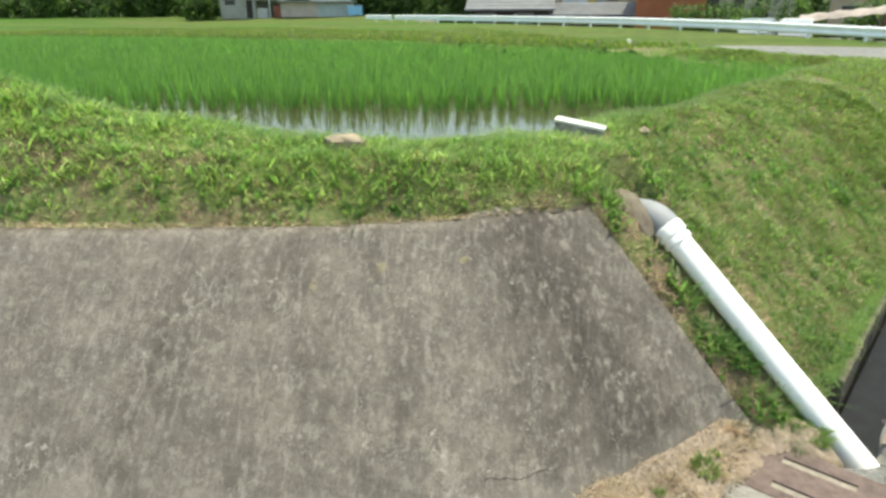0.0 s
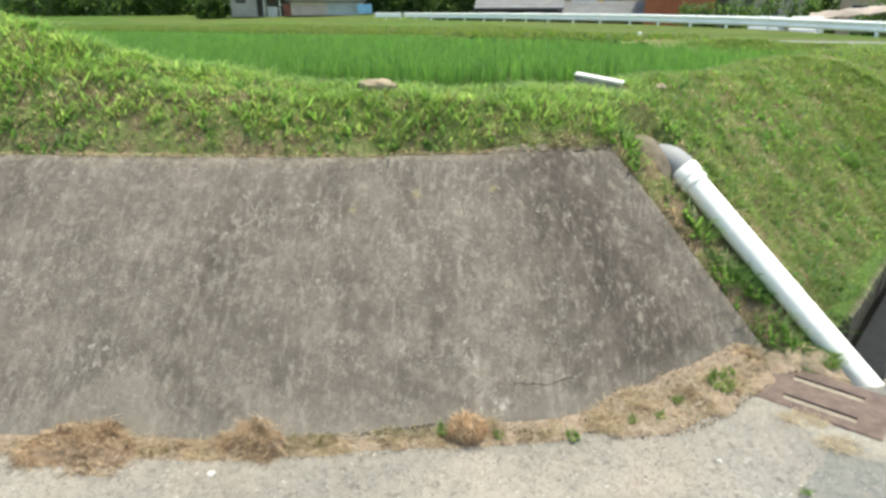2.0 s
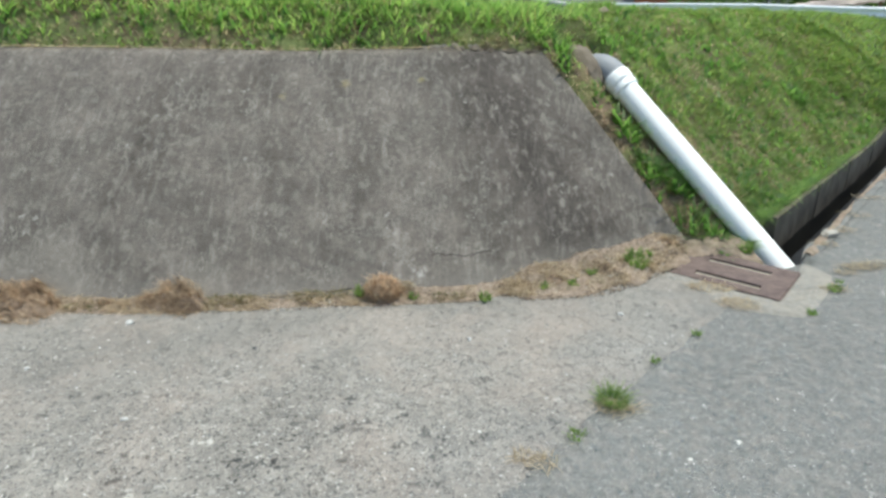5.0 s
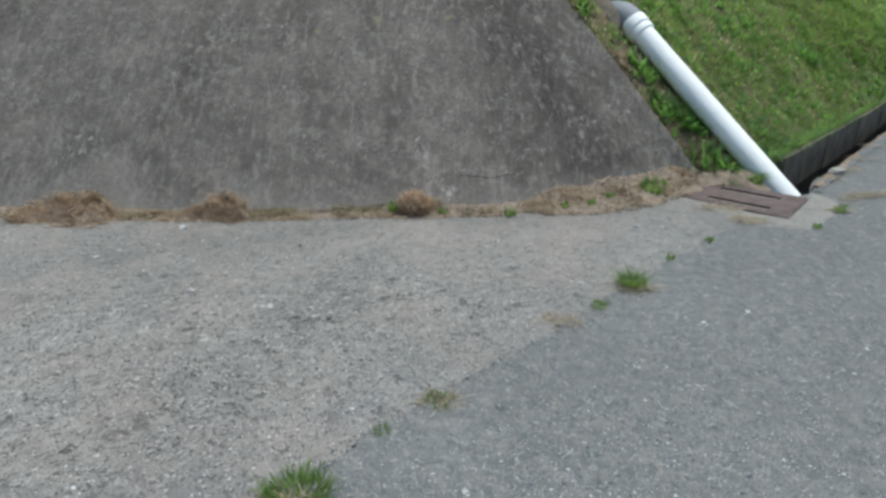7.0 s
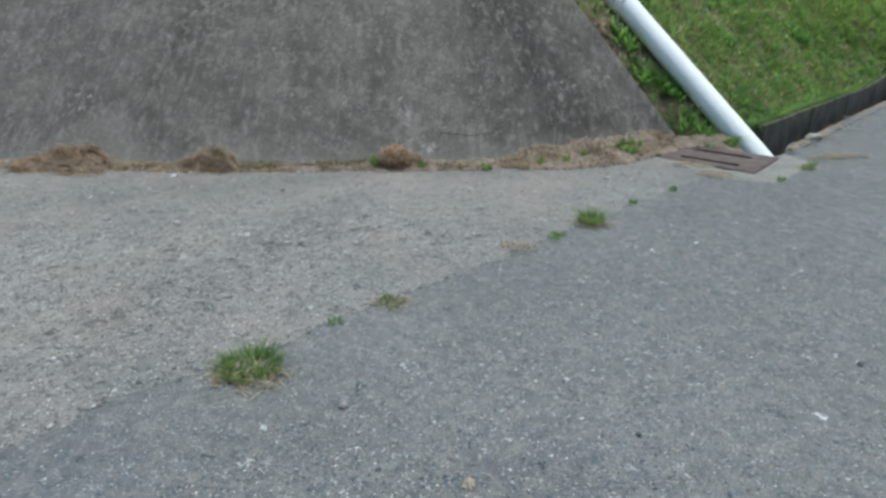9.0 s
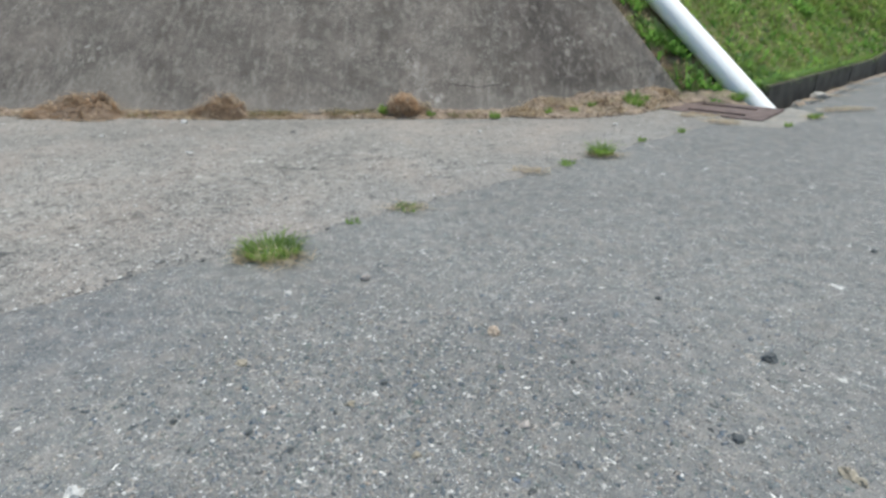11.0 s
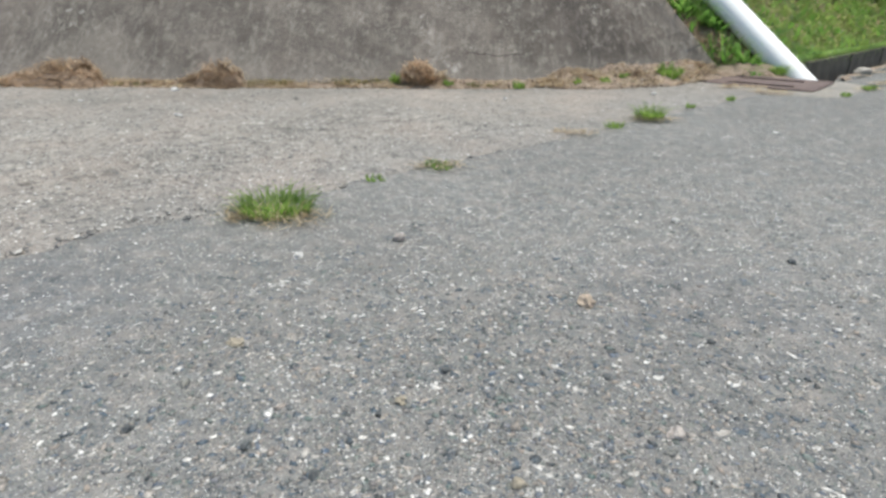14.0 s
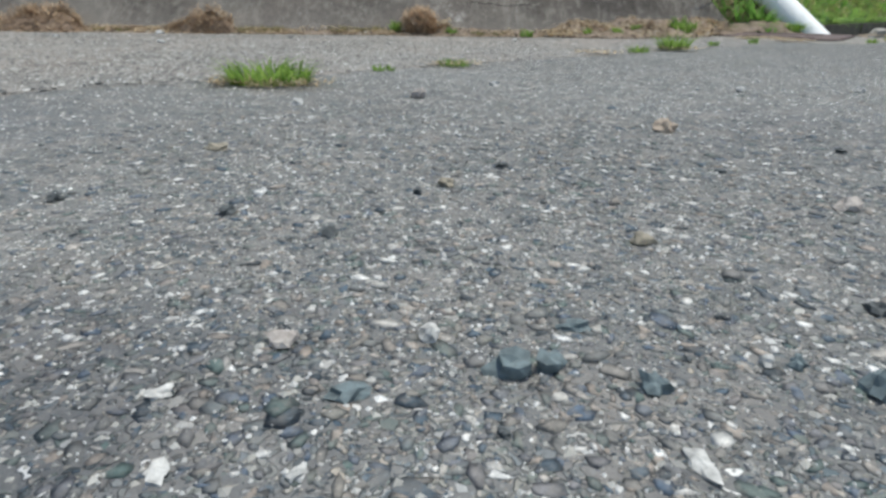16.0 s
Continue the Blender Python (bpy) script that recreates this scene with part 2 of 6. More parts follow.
    for at, r in (((-1.28, -0.03, 0.07), 0.21), ((-0.70, 0.0, 0.08), 0.13), ((0.03, 0.11, 0.06), 0.09)):      # pale splash marks above the dead grass
        far = k.node("VectorMath", {0: k.where, 1: at}, operation="DISTANCE").outputs["Value"]
        c = k.mix(k.mul(k.grey(k.add(far, k.mul(k.noise(14, 5, 0.7), 0.16)), r + 0.08, r), 0.25), c, (0.33, 0.30, 0.262))
    way = k.add(k.add(sep.outputs[2], k.mul(sep.outputs[0], 0.02)), k.add(k.mul(k.noise(9, 5), 0.05), -0.137))
    ends = k.mul(k.grey(sep.outputs[0], 0.10, 0.16), k.grey(sep.outputs[0], 0.40, 0.34))
    crack = k.mul(k.grey(k.node("Math", {0: way}, operation="ABSOLUTE").outputs[0], 0.0032, 0.001), ends)
    c = k.mix(k.mul(crack, 0.8), c, (0.03, 0.027, 0.024))
    way = k.add(k.add(sep.outputs[2], k.mul(sep.outputs[0], -0.055)), k.add(k.mul(k.noise(14, 5), 0.012), -0.036))      # the open joint under the foot
    ends = k.mul(k.grey(sep.outputs[0], -0.47, -0.40), k.grey(sep.outputs[0], -0.12, -0.17))
    crack = k.mul(k.grey(k.node("Math", {0: way}, operation="ABSOLUTE").outputs[0], 0.005, 0.002), ends)
    c = k.mix(k.mul(crack, 0.9), c, (0.03, 0.027, 0.024))
    k.bump(k.add(fine, k.mul(k.noise(260, 3), 0.5)), 0.5, 0.006)
    return k.done(c)


wall_mat = wall_material()


def soil_material(name, a, b, scale=9):
    k = Mat(name, 0.95, 0.1)
    n = k.noise(scale, 6, 0.7)
    c = k.mix(k.grey(n, 0.3, 0.7), a, b)
    c = k.mix(k.mul(k.grey(k.noise(1.3, 4), 0.45, 0.65), 0.6), c, tuple(v * 0.6 for v in a))
    k.bump(k.noise(70, 5, 0.7), 0.8, 0.02)
    return k.done(c)


def thatch_material():
    """Bank soil under a felt of moss, seedlings and dead leaves."""
    k = Mat("mossy_bank_soil", 0.95, 0.1)
    c = k.mix(k.grey(k.noise(28, 6, 0.7), 0.3, 0.7), (0.12, 0.092, 0.058), (0.24, 0.185, 0.122))
    moss = k.mix(k.grey(k.noise(60, 4, 0.7), 0.3, 0.7), (0.115, 0.14, 0.055), (0.205, 0.232, 0.098))
    c = k.mix(k.grey(k.noise(7, 5, 0.65), 0.40, 0.56), c, moss)
    earth = k.mix(k.grey(k.noise(35, 6, 0.7), 0.3, 0.7), (0.125, 0.092, 0.062), (0.25, 0.19, 0.135))
    for at, r in (((1.20, 0.80, 0.18), 0.26), ((0.93, 1.12, 0.5), 0.19), ((0.84, 1.36, 0.74), 0.16)):
        far = k.node("VectorMath", {0: k.where, 1: at}, operation="DISTANCE").outputs["Value"]
        c = k.mix(k.grey(k.add(far, k.mul(k.noise(12, 4), 0.16)), r + 0.10, r), c, earth)
    k.bump(k.noise(90, 5, 0.7), 0.7, 0.015)
    return k.done(c)


soil_mat = thatch_material()
def field_material():
    """Far fields: green strips and dry bunds lying one behind the other."""
    k = Mat("far_field_grass", 0.95, 0.1)
    sep = k.node("SeparateXYZ", {"Vector": k.where})
    q = k.add(k.mul(sep.outputs[0], 0.40), k.mul(sep.outputs[1], 0.92))
    v = k.node("CombineXYZ", {0: k.mul(q, 0.16), 1: k.mul(sep.outputs[0], 0.012)}).outputs[0]
    band = k.noise(1.0, 4, 0.6, v)
    c = k.ramp(band, [(0.36, (0.046, 0.105, 0.02)), (0.45, (0.076, 0.140, 0.028)), (0.5, (0.105, 0.125, 0.042)), (0.56, (0.055, 0.115, 0.021)), (0.7, (0.085, 0.150, 0.031))])
    c = k.mix(1.0, c, k.ramp(k.noise(1.6, 5), [(0.3, (0.75, 0.75, 0.75)), (0.7, (1.15, 1.15, 1.1))]), "MULTIPLY")
    k.bump(k.noise(20, 4), 0.6, 0.05)
    return k.done(c)


field_mat = field_material()


def leaf_material(name, low, high, tip, gloss=0.45):
    k = Mat(name, gloss, 0.35)
    r = k.island()
    c = k.ramp(r, [(0.0, low), (0.55, high), (0.9, tip), (1.0, tip)])
    c = k.mix(1.0, c, k.ramp(k.noise(2.3, 4), [(0.3, (0.86, 0.9, 0.84)), (0.7, (1.12, 1.1, 1.0))]), "MULTIPLY")
    k.set("Base Color", c)
    tr = k.t.nodes.new("ShaderNodeBsdfTranslucent")
    k.t.links.new(k.mix(1.0, c, (1.4, 1.5, 1.0) if low[1] > low[0] else (1.25, 1.18, 1.1), "MULTIPLY"), tr.inputs[0])
    mx = k.t.nodes.new("ShaderNodeMixShader")
    mx.inputs[0].default_value = 0.6
    k.t.links.new(k.b.outputs[0], mx.inputs[1])
    k.t.links.new(tr.outputs[0], mx.inputs[2])
    k.t.links.new(mx.outputs[0], k.t.nodes["Material Output"].inputs[0])
    return k.m


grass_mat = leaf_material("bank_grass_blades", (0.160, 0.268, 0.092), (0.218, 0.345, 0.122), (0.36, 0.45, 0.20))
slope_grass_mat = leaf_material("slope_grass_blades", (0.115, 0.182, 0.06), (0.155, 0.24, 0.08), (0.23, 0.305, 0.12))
far_grass_mat = leaf_material("far_bund_grass", (0.07, 0.128, 0.03), (0.11, 0.165, 0.042), (0.165, 0.18, 0.065))
dull_grass_mat = leaf_material("drying_grass_blades", (0.12, 0.135, 0.055), (0.165, 0.17, 0.075), (0.25, 0.22, 0.12))
tuft_mat = leaf_material("tuft_blades", (0.105, 0.175, 0.052), (0.15, 0.235, 0.075), (0.23, 0.30, 0.115))
weed_mat = leaf_material("weed_leaves", (0.085, 0.165, 0.055), (0.12, 0.225, 0.075), (0.17, 0.28, 0.10))
rice_mat = leaf_material("young_rice_blades", (0.085, 0.19, 0.052), (0.122, 0.258, 0.07), (0.17, 0.315, 0.095))
straw_mat = leaf_material("dead_grass", (0.33, 0.265, 0.20), (0.50, 0.415, 0.325), (0.65, 0.575, 0.48), 0.7)
clump_mat = leaf_material("brown_dead_grass", (0.38, 0.275, 0.21), (0.58, 0.45, 0.355), (0.72, 0.60, 0.495), 0.7)
dark_straw_mat = leaf_material("weathered_dead_grass", (0.35, 0.262, 0.205), (0.55, 0.435, 0.35), (0.73, 0.61, 0.50), 0.75)
dead_root_mat = leaf_material("dark_dead_grass", (0.11, 0.078, 0.058), (0.19, 0.138, 0.102), (0.30, 0.225, 0.17), 0.75)
tree_mat = leaf_material("tree_leaves", (0.038, 0.075, 0.026), (0.07, 0.125, 0.042), (0.11, 0.17, 0.065))
pvc_mat = plain("white_pvc", (0.94, 0.935, 0.925), 0.75, 0.2, vary=0.07, scale=9)
grey_pvc_mat = plain("grey_pvc", (0.28, 0.29, 0.31), 0.62, 0.3, vary=0.12)
mortar_mat = soil_material("rough_mortar", (0.18, 0.148, 0.115), (0.27, 0.232, 0.19), 14)
tan_mat = plain("tan_sandstone", (0.33, 0.275, 0.20), 0.9, 0.2, vary=0.35, scale=20)


def rust_material():
    k = Mat("rusted_steel", 0.75, 0.4, 0.25)
    n = k.noise(22, 6, 0.7)
    c = k.mix(k.grey(n, 0.3, 0.7), (0.085, 0.060, 0.055), (0.185, 0.135, 0.122))
    k.bump(k.noise(160, 4), 0.5, 0.003)
    return k.done(c)


rust_mat = rust_material()
gutter_mat = plain("mossy_gutter_concrete", (0.17, 0.148, 0.118), 0.95, 0.15, vary=0.5, scale=7)
rail_mat = plain("white_rail_paint", (0.92, 0.93, 0.95), 0.4, 0.5, vary=0.08, scale=2)


def water_material():
    k = Mat("paddy_water", 0.04, 0.5)
    k.set("IOR", 1.33)
    c = k.mix(k.noise(3, 4), (0.035, 0.03, 0.018), (0.06, 0.05, 0.03))
    k.bump(k.noise(7, 2), 0.05, 0.02)
    return k.done(c)


water_mat = water_material()


PEBBLES = [(0.0, (0.045, 0.052, 0.058)), (0.10, (0.085, 0.12, 0.155)), (0.22, (0.19, 0.187, 0.178)), (0.32, (0.105, 0.15, 0.142)), (0.43, (0.26, 0.228, 0.205)), (0.53, (0.10, 0.135, 0.185)), (0.63, (0.215, 0.20, 0.185)), (0.74, (0.16, 0.18, 0.185)), (0.84, (0.31, 0.262, 0.225)), (0.93, (0.44, 0.425, 0.40)), (1.0, (0.80, 0.79, 0.77))]


def pebble_material():
    k = Mat("road_pebbles", 0.8, 0.3)
    c = k.ramp(k.island(), PEBBLES)
    c = k.mix(1.0, c, k.ramp(k.noise(420, 5, 0.75), [(0.3, (0.55, 0.56, 0.57)), (0.7, (1.4, 1.38, 1.35))]), "MULTIPLY")
    c = k.mix(k.mul(k.grey(k.noise(230, 5, 0.75), 0.46, 0.60), 0.55), c, k.mix(k.noise(38, 4), (0.135, 0.128, 0.12), (0.245, 0.225, 0.205)))
    # pebbles get darker and slightly bluer around this place
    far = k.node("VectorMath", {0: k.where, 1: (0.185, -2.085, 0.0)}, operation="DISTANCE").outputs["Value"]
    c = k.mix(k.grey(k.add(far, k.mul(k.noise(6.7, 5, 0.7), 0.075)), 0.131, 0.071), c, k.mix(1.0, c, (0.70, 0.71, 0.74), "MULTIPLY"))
    k.bump(k.noise(600, 3), 0.3, 0.001)
    return k.done(c)


pebble_mat = pebble_material()

# ---- shape of the land ----
BASE_X = [-9, -1.3, -0.92, -0.636, -0.394, -0.152, 0.05, 0.306, 0.509, 0.777, 1.04, 1.17, 1.65, 4]
BASE_Y = [-0.75, -0.115, -0.095, -0.05, 0.0, 0.05, 0.09, 0.16, 0.27, 0.43, 0.645, 0.715, 0.66, 0.6]
TOP = ([-9, -1.326, -0.55, -0.021, 0.25, 0.55], [0.15, 0.679, 0.812, 0.923, 1.07, 1.228], [0.88, 0.846, 0.835, 0.845, 0.84, 0.822])
SEAM_X = [-9, -0.95, -0.6, -0.42, -0.253, -0.171, -0.049, 0.043, 0.087, 0.208, 0.425, 0.585, 0.711, 0.86, 1.025, 1.223, 1.30]
SEAM_Y = [-6, -2.35, -2.05, -1.86, -1.70, -1.562, -1.454, -1.36, -1.268, -1.13, -0.876, -0.661, -0.499, -0.307, -0.107, 0.15, 0.22]
FOOT = np.array((1.63, 0.60))
ALONG, ACROSS = np.array((0.6, 0.8)), np.array((-0.8, 0.6))   # the side road's direction, and from it to the bank
WATER = 0.68


PIPE_FOOT, PIPE_HEAD = (1.542, 0.794, 0.03), (0.989, 1.304, 0.64)   # two places on the drain pipe's axis


def pipe_line(x, y):
    """For a place in plan: how far up the pipe it lies (0 foot, 1 head), its distance from the axis in plan, and the axis' height there."""
    dx, dy = PIPE_HEAD[0] - PIPE_FOOT[0], PIPE_HEAD[1] - PIPE_FOOT[1]
    t = np.clip(((x - PIPE_FOOT[0]) * dx + (y - PIPE_FOOT[1]) * dy) / (dx * dx + dy * dy), -0.2, 1.3)
    return t, np.hypot(x - PIPE_FOOT[0] - dx * t, y - PIPE_FOOT[1] - dy * t), PIPE_FOOT[2] + (PIPE_HEAD[2] - PIPE_FOOT[2]) * t


def sump(x, y):
    """The open end of the ditch behind the pit cover, into which the pipe runs."""
    return (np.hypot((x - 1.60) * 0.8 + (y - 0.735) * 0.25, (y - 0.735) * 0.9) < 0.105)


def side(x, y):
    """Metres along the side road and across it towards the bank; the road's edge swings left where it meets the upper road."""
    s = (x - FOOT[0]) * ALONG[0] + (y - FOOT[1]) * ALONG[1]
    return s, (x - FOOT[0]) * ACROSS[0] + (y - FOOT[1]) * ACROSS[1] - 1.4 * np.clip(s - 9.0, 0, 40)


def wall_place(x, y):
    """For a place in plan: how far up the sloping wall it lies (0 foot, 1 top), where along its top, and the wall's height there."""
    v = np.clip((y - np.interp(x, BASE_X, BASE_Y)) / 0.85, 0, 1)
    for _ in range(10):
        c = np.clip(v, 0, 1)
        xt = np.where(x > -1, (x - 0.47 * (1 - c)) / (1 + 0.47 * (1 - c)), x)
        xb = np.where(xt > -1, -1 + (xt + 1) * 1.47, xt)
        y0 = np.interp(xb, BASE_X, BASE_Y)
        v = 0.5 * v + 0.5 * (y - y0) / (np.interp(xt, TOP[0], TOP[1]) - y0)
    return v, xt, -0.03 + (np.interp(xt, TOP[0], TOP[2]) + 0.03) * v


def inner_distance(x, y):
    """Distance from the bank's foot inwards."""
    s, p = side(x, y)
    f = (y - np.interp(x, BASE_X, BASE_Y)) * 0.95
    g = p - 0.22
    k = 14.0
    return -np.log(np.exp(-k * np.clip(f, -2, 40)) + np.exp(-k * np.clip(g, -2, 40))) / k, f, g, s


def road_z(s):
    return np.clip(s - 3.0, 0, 11) * 0.082


def bank_z(x, y):
    d, f, g, s = inner_distance(x, y)
    h = np.interp(d, [-0.3, 0.0, 0.04, 0.5, 0.85, 1.1, 1.35, 1.6, 1.9, 2.3, 2.8], [-0.12, 0.02, 0.055, 0.50, 0.82, 0.99, 1.05, 1.0, 0.85, 0.6, 0.4])
    foot = (road_z(s) + 0.06) * sstep(f - g, 0.0, 0.6)
    h = np.where(h < 1.05, foot + h * (1 - foot / 1.05), h)
    h = h + 0.145 * np.clip(-x - 0.6, 0, 3) * sstep(d, 0.65, 1.8) * sstep(-d, -3.2, -2.2) + 0.13 * np.clip(-x - 1.7, 0, 2) * sstep(d, 0.9, 1.5) * sstep(-d, -2.6, -1.9)
    v, xt, zw = wall_place(x, y)
    under = sstep(-xt, -0.585, -0.53) * sstep(-v, -1.03, -0.96) * sstep(v, -0.3, -0.1)
    h = h + (0.022 * lump(x, y, 0.17) + 0.03 * lump(x, y, 0.5, 3)) * sstep(d, 0.02, 0.3)
    cut = np.interp(g, [-0.1, 0.0, 0.15, 0.35, 0.46, 0.7, 1.03, 1.2, 1.35], [0, 0.05, 0.14, 0.17, 0.15, 0.11, 0.07, 0.02, 0])
    h = h - cut * np.interp(s, [-0.3, 0.4, 1.3, 2.6, 3.2, 4.0, 6.0], [0.5, 1, 1, 0.55, 0.35, -0.25, 0]) * sstep(f - g, -0.05, 0.35)
    h = h + 0.045 * sstep(d, 0.8, 0.95) * sstep(-d, -1.3, -1.1) * sstep(g - f, 0.1, 0.5)
    t, gap, axis = pipe_line(x, y)                                          # a furrow under the pipe
    left = sstep((PIPE_FOOT[0] - x) * 0.678 + (PIPE_FOOT[1] - y) * 0.735, 0.0, 0.09)
    h = np.minimum(h, np.minimum(axis, 0.77) - 0.07 - 0.05 * left + 0.4 * np.clip(gap - 0.05, 0, 1) + 1.6 * np.clip(gap - 0.11, 0, 1))
    h = h * (1 - under) + np.minimum(h, zw - 0.07) * under
    return np.where(((d < 0.03) & (g < 0.06) & (s > 0.02)) | sump(x, y), np.minimum(h, -0.6), h)


def grid_mesh(name, xs, ys, zfun, material, keep=None, smooth=True):
    X, Y = np.meshgrid(xs, ys)
    Z = zfun(X, Y)
    nx, ny = len(xs), len(ys)
    idx = np.arange(nx * ny).reshape(ny, nx)
    quads = np.stack([idx[:-1, :-1], idx[:-1, 1:], idx[1:, 1:], idx[1:, :-1]], -1).reshape(-1, 4)
    if keep is not None:
        ok = keep(X, Y).ravel()
        quads = quads[ok[quads].all(1)]
    return mesh_of(name, np.stack([X, Y, Z], -1).reshape(-1, 3).tolist(), quads.tolist(), material, smooth)


def spaced(a, fine0, fine1, b, step, grow=1.35):
    """Coordinates that are close together between fine0 and fine1 and spread out beyond."""
    mid = list(np.arange(fine0, fine1 + step / 2, step))
    lo, hi, d = [], [], step
    p = fine0
    while p > a:
        d *= grow
        p -= d
        lo.append(max(p, a))
    p, d = fine1, step
    while p < b:
        d *= grow
        p += d
        hi.append(min(p, b))
    return np.array(lo[::-1] + mid + hi)


# road: one sheet to the horizon, level here, climbing along the side road
def ground_z(x, y):
    s, p = side(x, y)
    z = road_z(s)
    z = np.where((p > 0.0) & (s > 0.06), -0.42, z)
    z = np.where((y > np.interp(x, SEAM_X, SEAM_Y) + 0.06) & (p > 0.0) & (s <= 0.06), z - 0.02, z)
    z = np.where((y > np.interp(x, BASE_X, BASE_Y) + 0.3) & (p > 0.0), -0.42, z)
    z = np.where(sump(x, y), -0.42, z)
    e = (x - 16.2) * 0.719 + (y - 14.2) * 0.695          # the yards beyond the upper road lie lower
    z = z - 0.6 * sstep(e, 6.0, 9.0)
    return z + 0.004 * lump(x, y, 0.6)


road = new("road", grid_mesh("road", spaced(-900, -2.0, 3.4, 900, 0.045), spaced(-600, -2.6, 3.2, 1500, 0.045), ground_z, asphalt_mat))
tagged(road, "worn grey asphalt road with exposed aggregate", "road", kind="structure")

def paving_z(x, y):
    """Top of the asphalt or, beyond the seam, of the concrete apron."""
    return np.where((y > np.interp(x, SEAM_X, SEAM_Y) + 0.02) & (y < np.interp(x, BASE_X, BASE_Y) + 0.16) & (x < 1.29), 0.0035 + 0.004 * lump(x, y, 0.6), ground_z(x, y))


# pale concrete apron between the road and the sloping wall


def pad_mesh():
    xs = np.concatenate([np.linspace(-9, -1.6, 14), np.arange(-1.55, 1.30, 0.025)])
    verts, faces = [], []
    rows = 26
    for x in xs:
        y0 = np.interp(x, SEAM_X, SEAM_Y) + 0.012 * math.sin(x * 31) + 0.008 * math.sin(x * 83)
        y1 = np.interp(x, BASE_X, BASE_Y) + 0.16
        for j in range(rows):
            v = j / (rows - 1)
            y = y0 + (y1 - y0) * v
            rise = 0.003 + 0.004 * lump(x, y, 0.6) if j else -0.004 + 0.004 * lump(x, y, 0.6)
            verts.append((x, y, rise + 0.0008 * lump(x, y, 0.05, 2)))
    for i in range(len(xs) - 1):
        for j in range(rows - 1):
            a = i * rows + j
            faces.append((a, a + rows, a + rows + 1, a + 1))
    return mesh_of("apron", verts, faces, pad_mat, True)


apron = tagged(new("concrete_apron", pad_mesh()), "pale weathered concrete apron flush with the asphalt", "pavement", kind="structure")

# sloping concrete wall, ruled between its foot and its top edge, with thickness
def wall_mesh():
    xt = np.concatenate([np.linspace(-9, -1.9, 15), np.linspace(-1.8, 0.55, 70)])
    rows = 34
    front, back = [], []
    for x in xt:
        xb = x if x < -1 else -1 + (x + 1) * 1.47
        top = np.array((x, np.interp(x, TOP[0], TOP[1]), np.interp(x, TOP[0], TOP[2])))
        bot = np.array((xb, np.interp(xb, BASE_X, BASE_Y), -0.03))
        if x > 0.3:
            top[2] += 0.006 * math.sin(x * 60)
        for j in range(rows):
            v = j / (rows - 1)
            p = bot + (top - bot) * v
            n = 0.006 * lump(p[0], p[2], 0.25) + 0.0025 * lump(p[0], p[2], 0.06, 4) + 0.02 * math.sin(v * math.pi)
            edge = sstep(v, 0.97, 1.0) * 0.015
            front.append((p[0], p[1] - 0.7 * n + edge, p[2] + 0.6 * n - 0.3 * edge))
            back.append((p[0] - 0.02, p[1] + 0.10, p[2] - 0.08))
    nx = len(xt)
    verts = front + back
    off = len(front)
    faces = []
    for i in range(nx - 1):
        for j in range(rows - 1):
            a = i * rows + j
            faces.append((a, a + rows, a + rows + 1, a + 1))
            faces.append((off + a, off + a + 1, off + a + rows + 1, off + a + rows))
        a, b = i * rows, (i + 1) * rows
        faces.append((a + rows - 1, b + rows - 1, off + b + rows - 1, off + a + rows - 1))
        faces.append((b, a, off + a, off + b))
    for i in (0, nx - 1):
        for j in range(rows - 1):
            a = i * rows + j
            faces.append((a, a + 1, off + a + 1, off + a) if i == 0 else (a + 1, a, off + a, off + a + 1))
    me = mesh_of("retaining_wall", verts, faces, wall_mat, True)
    return me


wall = tagged(new("wall_front", wall_mesh()), "sloping dark grey concrete retaining wall with run-off streaks", "wall", kind="structure")

# grass bank
bank = new("bank", grid_mesh("bank", spaced(-9, -2.6, 4.0, 14, 0.045, 1.2), spaced(-0.6, -0.2, 4.6, 18, 0.045, 1.2), bank_z, soil_mat,
                             lambda x, y: (lambda q: (q[0] > -0.07) & (q[0] < 3.2))(inner_distance(x, y))))
tagged(bank, "earth bank with patchy mown grass", "ground", kind="structure")

# flooded paddy
water = new("water", mesh_of("water", [(-60, 1.95, WATER), (-0.5, 1.9, WATER), (0.6, 2.35, WATER), (10.0, 15.0, WATER), (8, 19, WATER), (-6, 36, WATER), (-60, 45, WATER)], [(0, 1, 2, 3, 4, 5, 6)], water_mat))
tagged(water, "shallow still water of a flooded rice paddy", "water", kind="structure")
FAR_X = [-60, -28.7, -17, -4, 3.1, 5.8, 7.6, 14]
FAR_Y = [40, 33, 30, 23, 15.2, 12.2, 10.4, 4]


def field_z(x, y):
    d = (y - np.interp(x, FAR_X, FAR_Y)) * 0.75
    z = np.interp(d, [-0.9, 0, 0.8, 2.2, 6, 15, 25, 35, 300, 1400], [0.5, 0.98, 1.06, 1.0, 1.12, 1.4, 2.25, 2.5, 5, 14])
    return z + 0.04 * lump(x, y, 1.4) * sstep(d, 0, 2)


field = new("far_field", grid_mesh("far_field", spaced(-900, -34, 14, 900, 0.8, 1.3), spaced(3.5, 9.5, 40, 1500, 0.5, 1.3), field_z, field_mat,
                                   lambda x, y: ((y - np.interp(x, FAR_X, FAR_Y)) > -1.3) & (side(x, y)[1] > -0.8)))
tagged(field, "green field beyond the rice paddy with a dry grass bund", "field", kind="structure")


